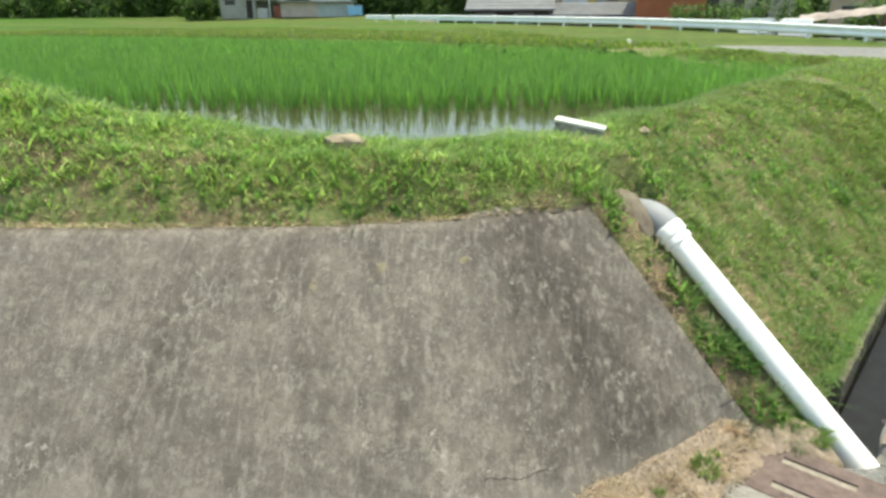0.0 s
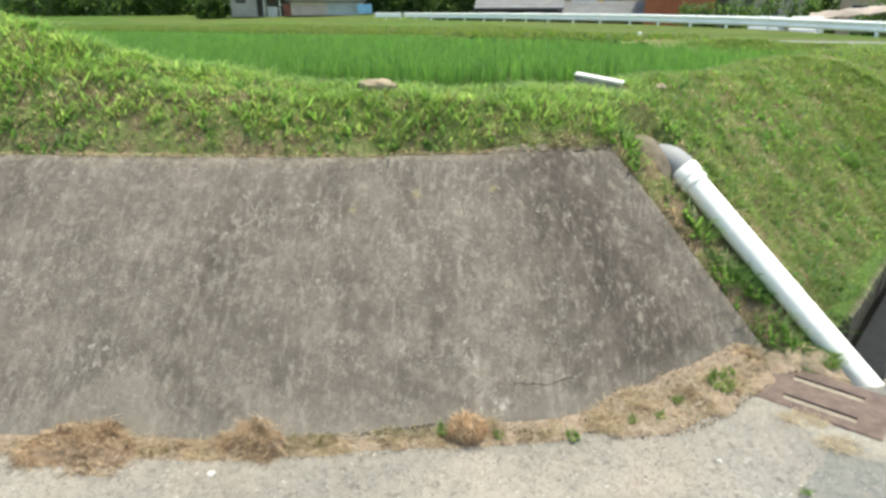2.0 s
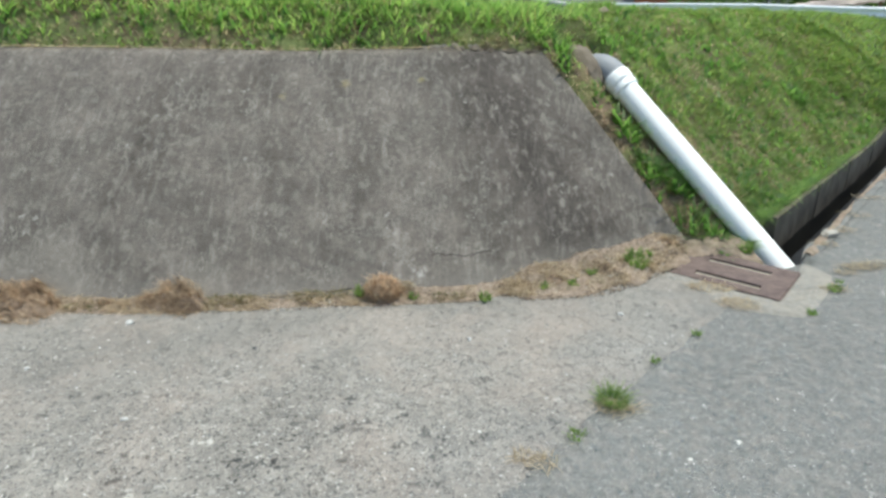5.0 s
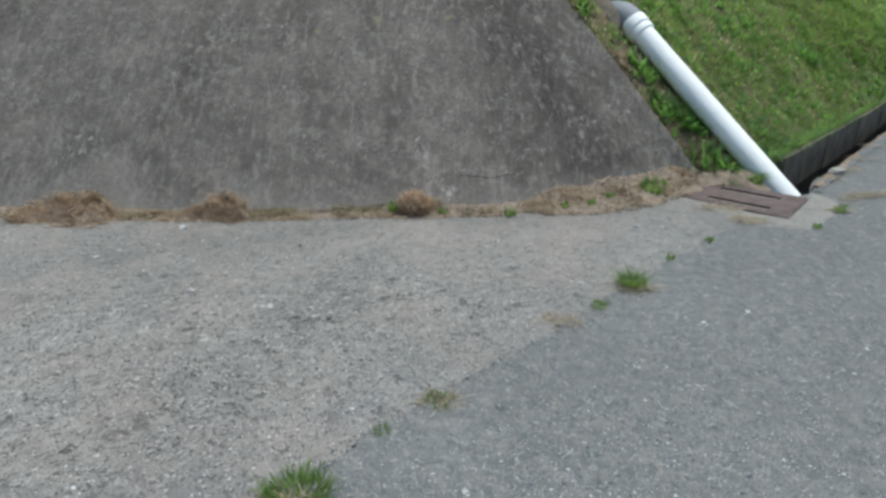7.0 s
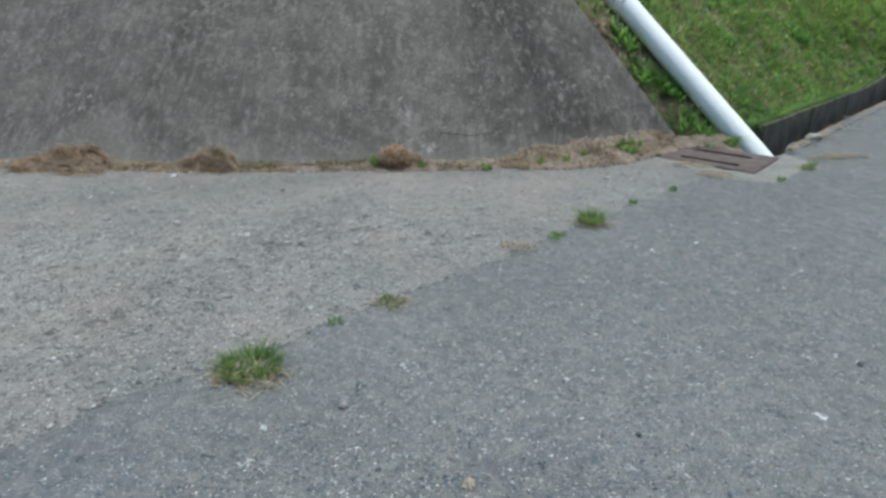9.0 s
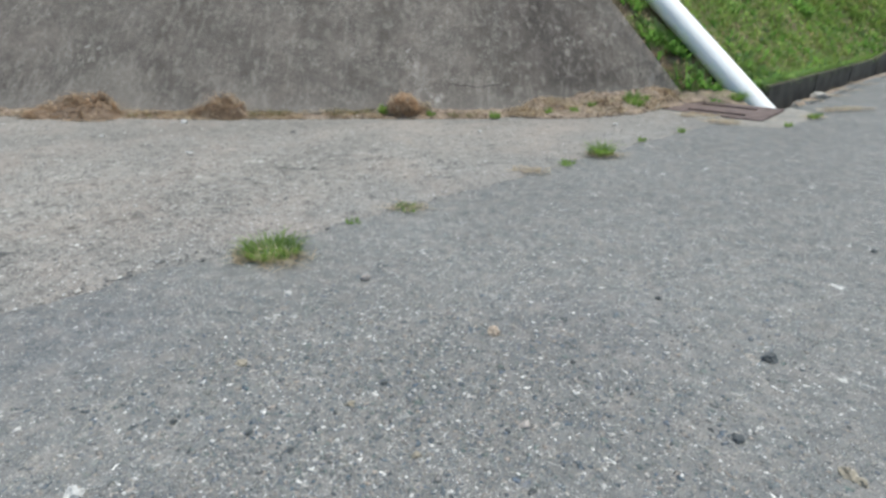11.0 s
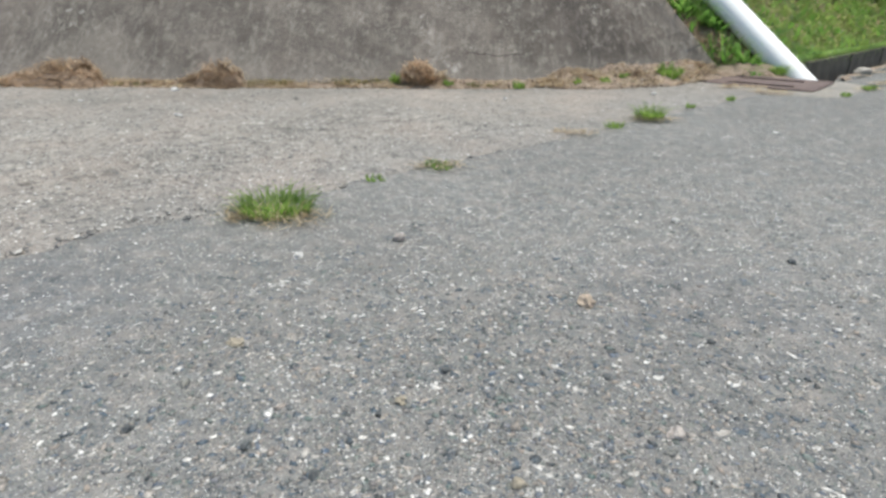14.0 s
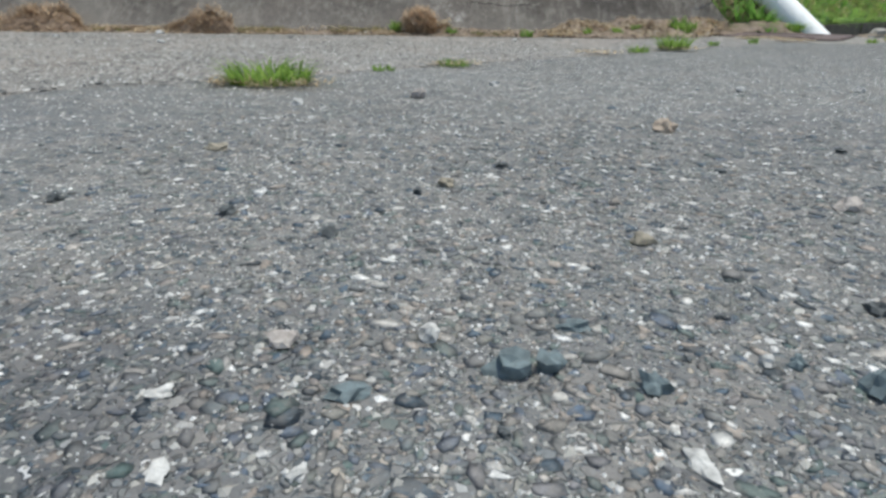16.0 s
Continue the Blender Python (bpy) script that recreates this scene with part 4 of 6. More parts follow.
def rim_bm():
    """A worn collar of concrete from the plate's edge out to the asphalt."""
    bm = bmesh.new()
    outer = [(1.03, 0.43), (1.25, 0.145), (1.376, 0.118), (1.455, 0.105), (1.565, 0.202), (1.668, 0.322), (1.785, 0.50), (1.735, 0.625)]
    inner = [G_L, G_L.lerp(G_F, 0.5), G_L.lerp(G_F, 0.85), G_F, G_F.lerp(G_R, 0.35), G_F.lerp(G_R, 0.7), G_R, G_R + Vector((0.03, 0.05, 0))]
    rows = []
    for k in range(len(outer) - 1):
        for u in np.linspace(0, 1, 9)[:-1 if k < len(outer) - 2 else None]:
            o, i = Vector(outer[k]).lerp(Vector(outer[k + 1]), u), inner[k].lerp(inner[k + 1], u)
            w = 0.012 * float(lump(o.x, o.y, 0.05, 8))
            row = [bm.verts.new((o.x + w, o.y + w, -0.03)), bm.verts.new((o.x + w, o.y + w, float(paving_z(np.array(o.x), np.array(o.y))) - 0.001))]
            for v in (0.25, 0.5, 0.75, 1.03):
                p = Vector((o.x, o.y, 0.005)).lerp(Vector((i.x, i.y, i.z - 0.0085)), v)
                p.z = min(max(p.z, float(paving_z(np.array(p.x), np.array(p.y))) + 0.005), i.z - 0.001)
                row.append(bm.verts.new(p + Vector((0, 0, 0.0008 * float(lump(p.x, p.y, 0.03, 9))))))
            row.append(bm.verts.new((i.x + (G_F.x - i.x) * 0.05, i.y + 0.02, i.z - 0.2)))
            rows.append(row)
    for a, b in zip(rows, rows[1:]):
        for j in range(6):
            bm.faces.new((a[j], b[j], b[j + 1], a[j + 1]))
    bm.transform(cover_m.inverted())
    return bm


part("rim", rim_bm(), aggregate("pale_pit_concrete", (0.30, 0.272, 0.24), [(p, tuple(min(0.6, v * 1.25) for v in c)) for p, c in STONES], 160, ((0.40, 0.36, 0.315), 14.0, 0.42, 0.66), (0.85, 1.15)), pit, smooth=True)
part("pit_floor", boxed(-0.03, gw + 0.06, -0.05, gd + 0.2, -0.30, -0.2505), gutter_mat, pit)

# ---- side gutter ----
def slab_line(name, s0, s1, p0, p1, z0, z1, mat, n=24, rough=0.0):
    """A long low wall along the side road, between two offsets from its edge; z0 and z1 are functions of s."""
    verts, faces = [], []
    for i in range(n + 1):
        s = s0 + (s1 - s0) * i / n
        for p, z in ((p0, z0(s)), (p0, z1(s)), (p1, z1(s)), (p1, z0(s))):
            w = rough * float(lump(s, p * 3, 0.09, 14) + 0.6 * lump(s, p * 3, 0.03, 15))
            xy = FOOT + ALONG * s + ACROSS * (p + w)
            verts.append((xy[0], xy[1], z))
    for i in range(n):
        a, b = i * 4, i * 4 + 4
        for j in range(4):
            k = (j + 1) % 4
            faces.append((a + j, a + k, b + k, b + j))
    faces += [(3, 2, 1, 0), (n * 4, n * 4 + 1, n * 4 + 2, n * 4 + 3)]
    return new(name, mesh_of(name, verts, faces, mat))


# near-black: the shade below the ditch boards is put into this colour
ditch_shade_mat = plain("ditch_side_shade", (0.022, 0.020, 0.016), 0.7, 0.2, vary=0.4, scale=9)


def board_fringe():
    """Grass hanging over the boards that line the ditch."""
    n = 9000
    s, p = 0.45 + 6.5 * rng.beta(1.0, 1.5, n), rng.uniform(0.255, 0.31, n)
    x, y = FOOT[0] + ALONG[0] * s + ACROSS[0] * p, FOOT[1] + ALONG[1] * s + ACROSS[1] * p
    z = 0.035 + 0.004 * np.minimum(s, 3) + road_z(s)
    h = rng.uniform(0.015, 0.055, n)
    aim = math.atan2(-ACROSS[1], -ACROSS[0]) + rng.normal(0, 0.9, n)
    return blades("board_fringe", x, y, z, h, rng.uniform(0.004, 0.008, n), h * rng.uniform(0.8, 2.0, n), grass_mat, aim=aim, tip=(-0.7, 0.7))


tagged(new("board_fringe", board_fringe()), "grass hanging over the boards of the ditch", "grass", kind="stuff")
for i, s0 in enumerate(np.arange(0.50, 9.0, 0.45)):
    ob = slab_line("gutter_board", s0, s0 + 0.441, 0.205 + 0.006 * (i % 2), 0.30, lambda s: -0.17 + float(road_z(s)), lambda s: 0.040 + 0.004 * min(s, 3) + float(road_z(s)), gutter_mat, 6)
    tagged(ob, "dark weathered concrete board lining the ditch below the bank", "gutter wall", "ditch boards")
tagged(slab_line("ditch_wall", 0.02, 9.5, 0.2125, 0.31, lambda s: -0.42, lambda s: -0.171 + float(road_z(s)), ditch_shade_mat), "ditch side under the boards, coloured near-black for shade", "ditch", kind="structure")
# bed colour painted dark for the ditch's deep shade, bluish for reflected sky
tagged(slab_line("ditch_floor", -0.02, 9.5, 0.0, 0.21, lambda s: -0.43, lambda s: -0.33, plain("shaded_wet_bed", (0.0125, 0.014, 0.019), 0.55, 0.3, vary=0.6, scale=12)), "wet floor of the roadside ditch, its colour darkened for shade", "ditch", kind="structure")
tagged(slab_line("ditch_edge", 0.10, 9.5, -0.05, 0.008, lambda s: -0.42, lambda s: 0.004 - 0.06 * float(sstep(-s, -0.3, -0.1)) + 0.004 * float(lump(s, 0.0, 0.05, 3)) + float(road_z(s)), asphalt_mat, 400, 0.016), "worn concrete edge of the roadside ditch", "kerb", kind="structure")

# ---- dirt and dead grass along the foot of the wall ----
def silt_material():
    """Pale dry dirt with darker crumbs."""
    k = Mat("pale_dry_silt", 0.95, 0.1)
    c = k.mix(k.grey(k.noise(26, 6, 0.72), 0.3, 0.7), (0.27, 0.205, 0.155), (0.52, 0.415, 0.335))
    c = k.mix(k.mul(k.grey(k.noise(60, 4, 0.7), 0.54, 0.66), 0.5), c, (0.14, 0.105, 0.078))
    c = k.mix(k.mul(k.grey(k.noise(11, 4, 0.65), 0.55, 0.68), 0.5), c, (0.17, 0.165, 0.085))
    k.bump(k.add(k.noise(110, 5, 0.75), k.mul(k.noise(40, 4), 0.8)), 0.9, 0.02)
    return k.done(c)


silt_mat = silt_material()


def drift(x):
    """The dirt drift at the wall's foot: where it starts in the wall, its width and its height there."""
    return (np.interp(x, BASE_X, BASE_Y), np.interp(x, [-3, -0.5, 0.2, 0.42, 0.5, 0.7, 0.95, 1.1, 1.2], [0.07, 0.075, 0.08, 0.085, 0.15, 0.22, 0.25, 0.21, 0.15]),
            np.interp(x, [-3, 0.2, 0.42, 0.5, 0.75, 0.95, 1.1, 1.2], [0.016, 0.018, 0.022, 0.045, 0.055, 0.055, 0.06, 0.06]))


def drift_z(x, v):
    """Height of the drift at a share v of its width, from the wall (0) to its outer edge (1)."""
    h = drift(x)[2]
    body = np.clip(1 - v, 0, 1) ** 1.2
    return 0.004 + h * body * (1 + 0.35 * lump(x, v * 0.3, 0.05, 31)) + 0.007 * lump(x, v * 0.2, 0.018, 32) * sstep(1 - v, 0.0, 0.3) * np.clip(h / 0.03, 0.5, 1.4)


def silt_ridge():
    """Pale silt washed against the foot of the wall, heaped up towards the pit."""
    xs = np.concatenate([np.linspace(-4, -2.2, 12), np.arange(-2.18, 1.21, 0.012)])
    rows = 18
    v = np.linspace(0, 1, rows)
    X, V = np.meshgrid(xs, v, indexing="ij")
    base, w, h = drift(X)
    w = w * (1 + 0.22 * lump(X, X * 0, 0.06, 33))
    Y = base + h * 0.9 + 0.012 - (w + h * 0.9) * V
    Z = drift_z(X, V) - 0.012 * (V > 0.99)
    cleft = sstep(X, -0.50, -0.44) * sstep(-X, 0.10, 0.16) * sstep(Y - base - h * 0.9, -0.013, -0.009)      # an open gap under the wall
    Z = Z - 0.03 * cleft
    idx = np.arange(X.size).reshape(X.shape)
    quads = np.stack([idx[:-1, :-1], idx[:-1, 1:], idx[1:, 1:], idx[1:, :-1]], -1).reshape(-1, 4)
    return mesh_of("silt", np.stack([X, Y, Z], -1).reshape(-1, 3).tolist(), quads[:, ::-1].tolist(), silt_mat, True)


tagged(new("silt", silt_ridge()), "pale dry dirt heaped along the foot of the wall", "dirt", kind="stuff")


def on_drift(n, x0, x1, lo=0.02, hi=0.97):
    x, v = rng.uniform(x0, x1, n), rng.uniform(lo, hi, n)
    base, w, h = drift(x)
    return x, base + h * 0.9 + 0.012 - (w + h * 0.9) * v, drift_z(x, v), v


def straw_strip():
    """Short broken straws lying on the drift, in patches."""
    a = on_drift(9000, -2.2, 0.45)
    b = on_drift(8000, 0.42, 1.2)
    x, y, z, v = (np.concatenate(q) for q in zip(a, b))
    m = rng.uniform(0, 1, len(x)) < np.clip(0.25 + 0.9 * lump(x, y, 0.05, 2), 0.02, 1)
    x, y, z = x[m], y[m], z[m]
    n = len(x)
    return blades("straw", x, y, z + 0.001, rng.uniform(0.002, 0.013, n), rng.uniform(0.0014, 0.003, n), rng.uniform(0.015, 0.055, n), straw_mat)


tagged(new("straw_litter", straw_strip()), "dry straw litter along the foot of the concrete wall", "dead grass", kind="stuff")


def crumb_material():
    k = Mat("dirt_crumbs", 0.95, 0.1)
    return k.done(k.ramp(k.island(), [(0.0, (0.075, 0.055, 0.04)), (0.3, (0.17, 0.125, 0.09)), (0.6, (0.33, 0.265, 0.205)), (0.85, (0.45, 0.375, 0.30)), (1.0, (0.58, 0.52, 0.45))]))


def crumbs():
    """Loose crumbs of earth and mortar on the drift."""
    x, y, z, v = on_drift(2600, 0.40, 1.2, 0.0, 1.1)
    x2, y2, z2, v2 = on_drift(1300, -2.2, 0.42, 0.0, 1.1)
    x, y, z = np.concatenate([x, x2]), np.concatenate([y, y2]), np.concatenate([z, z2])
    n = len(x)
    r = 0.002 + 0.007 * rng.beta(1.1, 4.0, n)
    base = np.array([(1, 0, 0), (0, 1, 0), (-1, 0, 0), (0, -1, 0), (0, 0, 1), (0, 0, -0.6)], float)
    vs = base[None] * (r[:, None] * rng.uniform(0.6, 1.3, (n, 6)))[..., None] + np.stack([x, y, z + 0.2 * r], -1)[:, None]
    tri = np.array([(0, 1, 4), (1, 2, 4), (2, 3, 4), (3, 0, 4), (1, 0, 5), (2, 1, 5), (3, 2, 5), (0, 3, 5)])
    return mesh_of("crumbs", vs.reshape(-1, 3).tolist(), (tri[None] + np.arange(n)[:, None, None] * 6).reshape(-1, 3).tolist(), crumb_material())


tagged(new("dirt_crumbs", crumbs()), "brown crumbs of earth and mortar on the dirt", "dirt", kind="stuff")


def plate_place(x, y):
    """A place in plan along the pit cover's front edge, and across it towards the bank."""
    det = gx_.x * gy_.y - gx_.y * gy_.x
    return ((x - G_L.x) * gy_.y - (y - G_L.y) * gy_.x) / det, ((y - G_L.y) * gx_.x - (x - G_L.x) * gx_.y) / det


def pit_dirt():
    """Dirt washed over the back corner of the pit cover, up to the bank."""
    def height(x, y):
        a, b = plate_place(x, y)
        u = (x - 1.13) * 0.55 + (y - 0.60) * 0.84                      # towards the bank
        z = 0.013 + 0.045 * sstep(u, 0.0, 0.26) * sstep(-a, -0.17, -0.06) + 0.004 * lump(x, y, 0.02, 41) + 0.006 * lump(x, y, 0.05, 42)
        z = z - 0.12 * sstep(a + 0.02 * lump(x, y, 0.04, 46), 0.21, 0.27) * sstep(b, 0.29, 0.32)
        tuck = sstep(a, 0.04, 0.08) * sstep(-b, -0.326, -0.306)                       # runs in under the plate's back edge
        return z * (1 - tuck) - 0.008 * tuck

    def keep(x, y):
        a, b = plate_place(x, y)
        left = (a < 0.012 + 0.02 * lump(x, y, 0.03, 43) + 0.06 * sstep(b, 0.2, 0.3)) & (b > -0.02 + 0.02 * lump(x, y, 0.03, 45)) & (a > -0.16)
        behind = (b > 0.27 + 0.006 * lump(x, y, 0.03, 44)) & (a < 0.29)
        return (left | behind) & (b < 0.47)

    return grid_mesh("pit_dirt", np.arange(1.0, 1.50, 0.009), np.arange(0.40, 0.88, 0.009), height, silt_mat, keep)


tagged(new("pit_dirt", pit_dirt()), "dry dirt washed over the corner of the pit cover", "dirt", kind="stuff")


for a, b, r, n in ((0.03, 0.43, 0.07, 90), (0.08, 0.415, 0.06, 90), (0.125, 0.40, 0.05, 80), (0.0, 0.46, 0.07, 90), (0.06, 0.47, 0.07, 100), (0.11, 0.45, 0.06, 90)):
    q = G_L + gx_ * a + gy_ * b
    leafy("grass_tuft", weeds("leaves", q.x, q.y, r, n, 0.02, 0.055, 0.006, lambda x, y: np.full(np.shape(x), 0.014), slope_grass_mat, 1.5), q.x, q.y, 0.014, "green grass tuft behind the rusted pit cover", "grass tuft", "tufts at the pit")


def edge_dirt():
    """Pinkish dirt and dead roots along the crumbled edge of the ditch."""
    ss, rows = np.arange(0.16, 7.0, 0.03), 6
    S, V = np.meshgrid(ss, np.linspace(0, 1, rows), indexing="ij")
    w = np.clip(0.035 + 0.065 * lump(S, S * 0, 0.16, 51), 0.004, 0.13)
    P = 0.004 - w * V + 0.006 * lump(S, V, 0.03, 52)
    X, Y = FOOT[0] + ALONG[0] * S + ACROSS[0] * P, FOOT[1] + ALONG[1] * S + ACROSS[1] * P
    Z = road_z(S) + 0.004 * lump(X, Y, 0.6) + 0.012 * np.sin(math.pi * np.clip(V + 0.15, 0, 1)) * (1 + 0.5 * lump(X, Y, 0.03, 53)) - 0.006 * (V > 0.99)
    idx = np.arange(X.size).reshape(X.shape)
    quads = np.stack([idx[:-1, :-1], idx[:-1, 1:], idx[1:, 1:], idx[1:, :-1]], -1).reshape(-1, 4)
    return mesh_of("edge_dirt", np.stack([X, Y, Z], -1).reshape(-1, 3).tolist(), quads.tolist(), silt_mat, True)


tagged(new("edge_dirt", edge_dirt()), "dry pinkish dirt along the crumbled ditch edge", "dirt", kind="stuff")


def corner_straw():
    """Dry cuttings on the bare soil between the wall, the pipe and the pit."""
    x, y = scatter(16000, 0.6, 1.65, 0.55, 1.4, on_bank)
    m = (inner_distance(x, y)[0] < 0.85) & (rng.uniform(0, 1, len(x)) < np.clip(0.45 + 0.6 * lump(x, y, 0.1, 6), 0.1, 1))
    x, y = x[m], y[m]
    n = len(x)
    return blades("corner_straw", x, y, bank_z(x, y) + 0.003, rng.uniform(0.003, 0.02, n), rng.uniform(0.002, 0.004, n), rng.uniform(0.02, 0.06, n), clump_mat)


tagged(new("corner_straw", corner_straw()), "dry cuttings on bare soil beside the pit", "dead grass", kind="stuff")


mound_mat = soil_material("dark_root_mat", (0.20, 0.145, 0.105), (0.40, 0.30, 0.225), 60)


def straw_clump(cx, cy, r, h, n, material, label):
    """A ragged heap of dead grass: tangled blades in a few lobes over a low root mat."""
    ob = thing("dead_grass_clump", Matrix.Translation((cx, cy, 0.004)), label, "dead grass", "dead grass clumps")
    k = 7
    lx = np.linspace(-0.62, 0.55, k) * r + rng.normal(0, 0.07 * r, k)
    lh = h * np.interp(np.linspace(-0.62, 0.55, k), [-0.7, -0.3, 0.1, 0.45, 0.6], [0.34, 0.80, 1.0, 0.95, 0.6]) * rng.uniform(0.85, 1.1, k)
    lr = rng.uniform(0.42, 0.58, k) * r
    ly = rng.normal(0, 0.05 * r, k)

    def top(x, y):
        q = ((x[:, None] - lx) ** 2 + ((y[:, None] - ly) * 1.5) ** 2) / lr ** 2
        return (lh * np.clip(1 - q, 0, 1) ** 0.8).max(1)

    bm = bmesh.new()
    bmesh.ops.create_grid(bm, x_segments=26, y_segments=18, size=1.0)
    co = np.array([v.co[:] for v in bm.verts])
    z = top(co[:, 0] * r * 1.1, co[:, 1] * r * 0.5)
    for v, zz in zip(bm.verts, z):
        p = Vector((v.co.x * r * 1.1, v.co.y * r * 0.5, zz * 0.84 - 0.005))
        v.co = p + Vector((0, max(p.z, 0) * 0.6, 0.012 * noise.noise(p * 60) * min(1.0, zz * 30)))
    part("root_mat", bm, mound_mat, ob, smooth=True)
    x, y = rng.uniform(-1.05, 1.0, n) * r, rng.uniform(-0.5, 0.45, n) * r
    z = top(x, y)
    keep = (z > 0.002) | (rng.uniform(0, 1, n) < 0.22)
    x, y, z = x[keep], y[keep], z[keep]
    keep = rng.uniform(0, 1, len(x)) < np.clip(0.62 + 1.0 * lump(cx + x * 0.6, y + z * 1.4, 0.016, 61), 0.06, 1)
    x, y, z = x[keep], y[keep], z[keep]
    m = len(x)
    aim = np.where(rng.uniform(0, 1, m) < 0.6, math.pi + 0.35, -0.5) + rng.normal(0, 0.55, m)
    hh = rng.uniform(-0.026, 0.016, m) * np.clip(z / 0.03, 0.15, 1)
    z = np.maximum(0.003, z * rng.uniform(0.84, 1.16, m))
    w, lean = rng.uniform(0.0013, 0.0036, m), rng.uniform(0.015, 0.06, m)
    dark = rng.uniform(0, 1, m) < np.clip(0.24 + 1.0 * lump(cx + x * 0.5, y + z * 1.5, 0.011, 63), 0.02, 0.9)
    for name, q, mat in (("leaves", ~dark, material), ("dark_leaves", dark, dead_root_mat)):
        tagged(part(name, blades(name, x[q], y[q] + z[q] * 0.6, z[q], hh[q], w[q], lean[q], mat, aim=aim[q]), None, ob), kind="stuff")
    return ob


rusty_straw_mat = leaf_material("rusty_dead_grass", (0.44, 0.295, 0.21), (0.64, 0.47, 0.35), (0.80, 0.66, 0.53), 0.75)


def round_clump(cx, cy, r, h, n, material, label):
    """A ball of curled dead grass: short tangled blades lying all over a soft rounded root mat."""
    ob = thing("dead_grass_clump", Matrix.Translation((cx, cy, 0.004)), label, "dead grass", "dead grass clumps")
    bm = bmesh.new()
    bmesh.ops.create_icosphere(bm, subdivisions=4, radius=1.0)
    for v in bm.verts:
        k = 0.80 + 0.34 * noise.noise(v.co * 1.9) + 0.12 * noise.noise(v.co * 7)
        v.co = Vector((v.co.x * r * k, v.co.y * r * 0.75 * k, h * 0.45 + v.co.z * h * 0.5 * k))
    part("root_mat", bm, mound_mat, ob, smooth=True)
    d = rng.normal(0, 1, (n, 3))
    d /= np.linalg.norm(d, axis=1)[:, None]
    k = rng.uniform(0.80, 1.10, n)
    x, y, z = d[:, 0] * r * k, d[:, 1] * r * 0.75 * k, h * 0.45 + d[:, 2] * h * 0.5 * k
    z, hh, lean = np.maximum(z, 0.003), rng.uniform(-0.024, 0.018, n), rng.uniform(0.01, 0.042, n)
    dark = rng.uniform(0, 1, n) < 0.16
    for name, q, mat in (("leaves", ~dark, material), ("dark_leaves", dark, dead_root_mat)):
        tagged(part(name, blades(name, x[q], y[q], z[q], hh[q], rng.uniform(0.0012, 0.003, q.sum()), lean[q], mat), None, ob), kind="stuff")
    return ob


round_clump(-0.033, 0.062, 0.062, 0.095, 1500, rusty_straw_mat, "round rusty-brown clump of dead grass")
for cx, cy, r, h, n, mat, label in (
        (-1.335, -0.165, 0.185, 0.088, 5600, dark_straw_mat, "wide brown heap of dead grass against the concrete wall"),
        (-0.765, -0.085, 0.118, 0.080, 3600, dark_straw_mat, "brown clump of dead grass against the concrete wall"),
        (-1.0, -0.10, 0.04, 0.025, 300, dark_straw_mat, "small flat wisp of dead grass"),
        (0.04, 0.085, 0.05, 0.055, 500, straw_mat, "pale wisp of dead grass beside the round clump"),
        (0.60, 0.245, 0.07, 0.05, 420, straw_mat, "low pale clump of dead grass in the dirt"),
        (0.78, 0.36, 0.08, 0.055, 520, straw_mat, "low pale clump of dead grass in the dirt"),
        (1.10, 0.66, 0.07, 0.06, 420, rusty_straw_mat, "dry clump of dead grass at the wall's corner")):
    straw_clump(cx, cy, r, h, n, mat, label)

def foot_z(x, y):
    """Top of the drift or, outside it, of the paving."""
    base, w, h = drift(x)
    v = (base + h * 0.9 + 0.012 - y) / (w + h * 0.9)
    return np.where((v > 0) & (v < 1) & (x < 1.2), drift_z(x, np.clip(v, 0, 1)), 0.003)


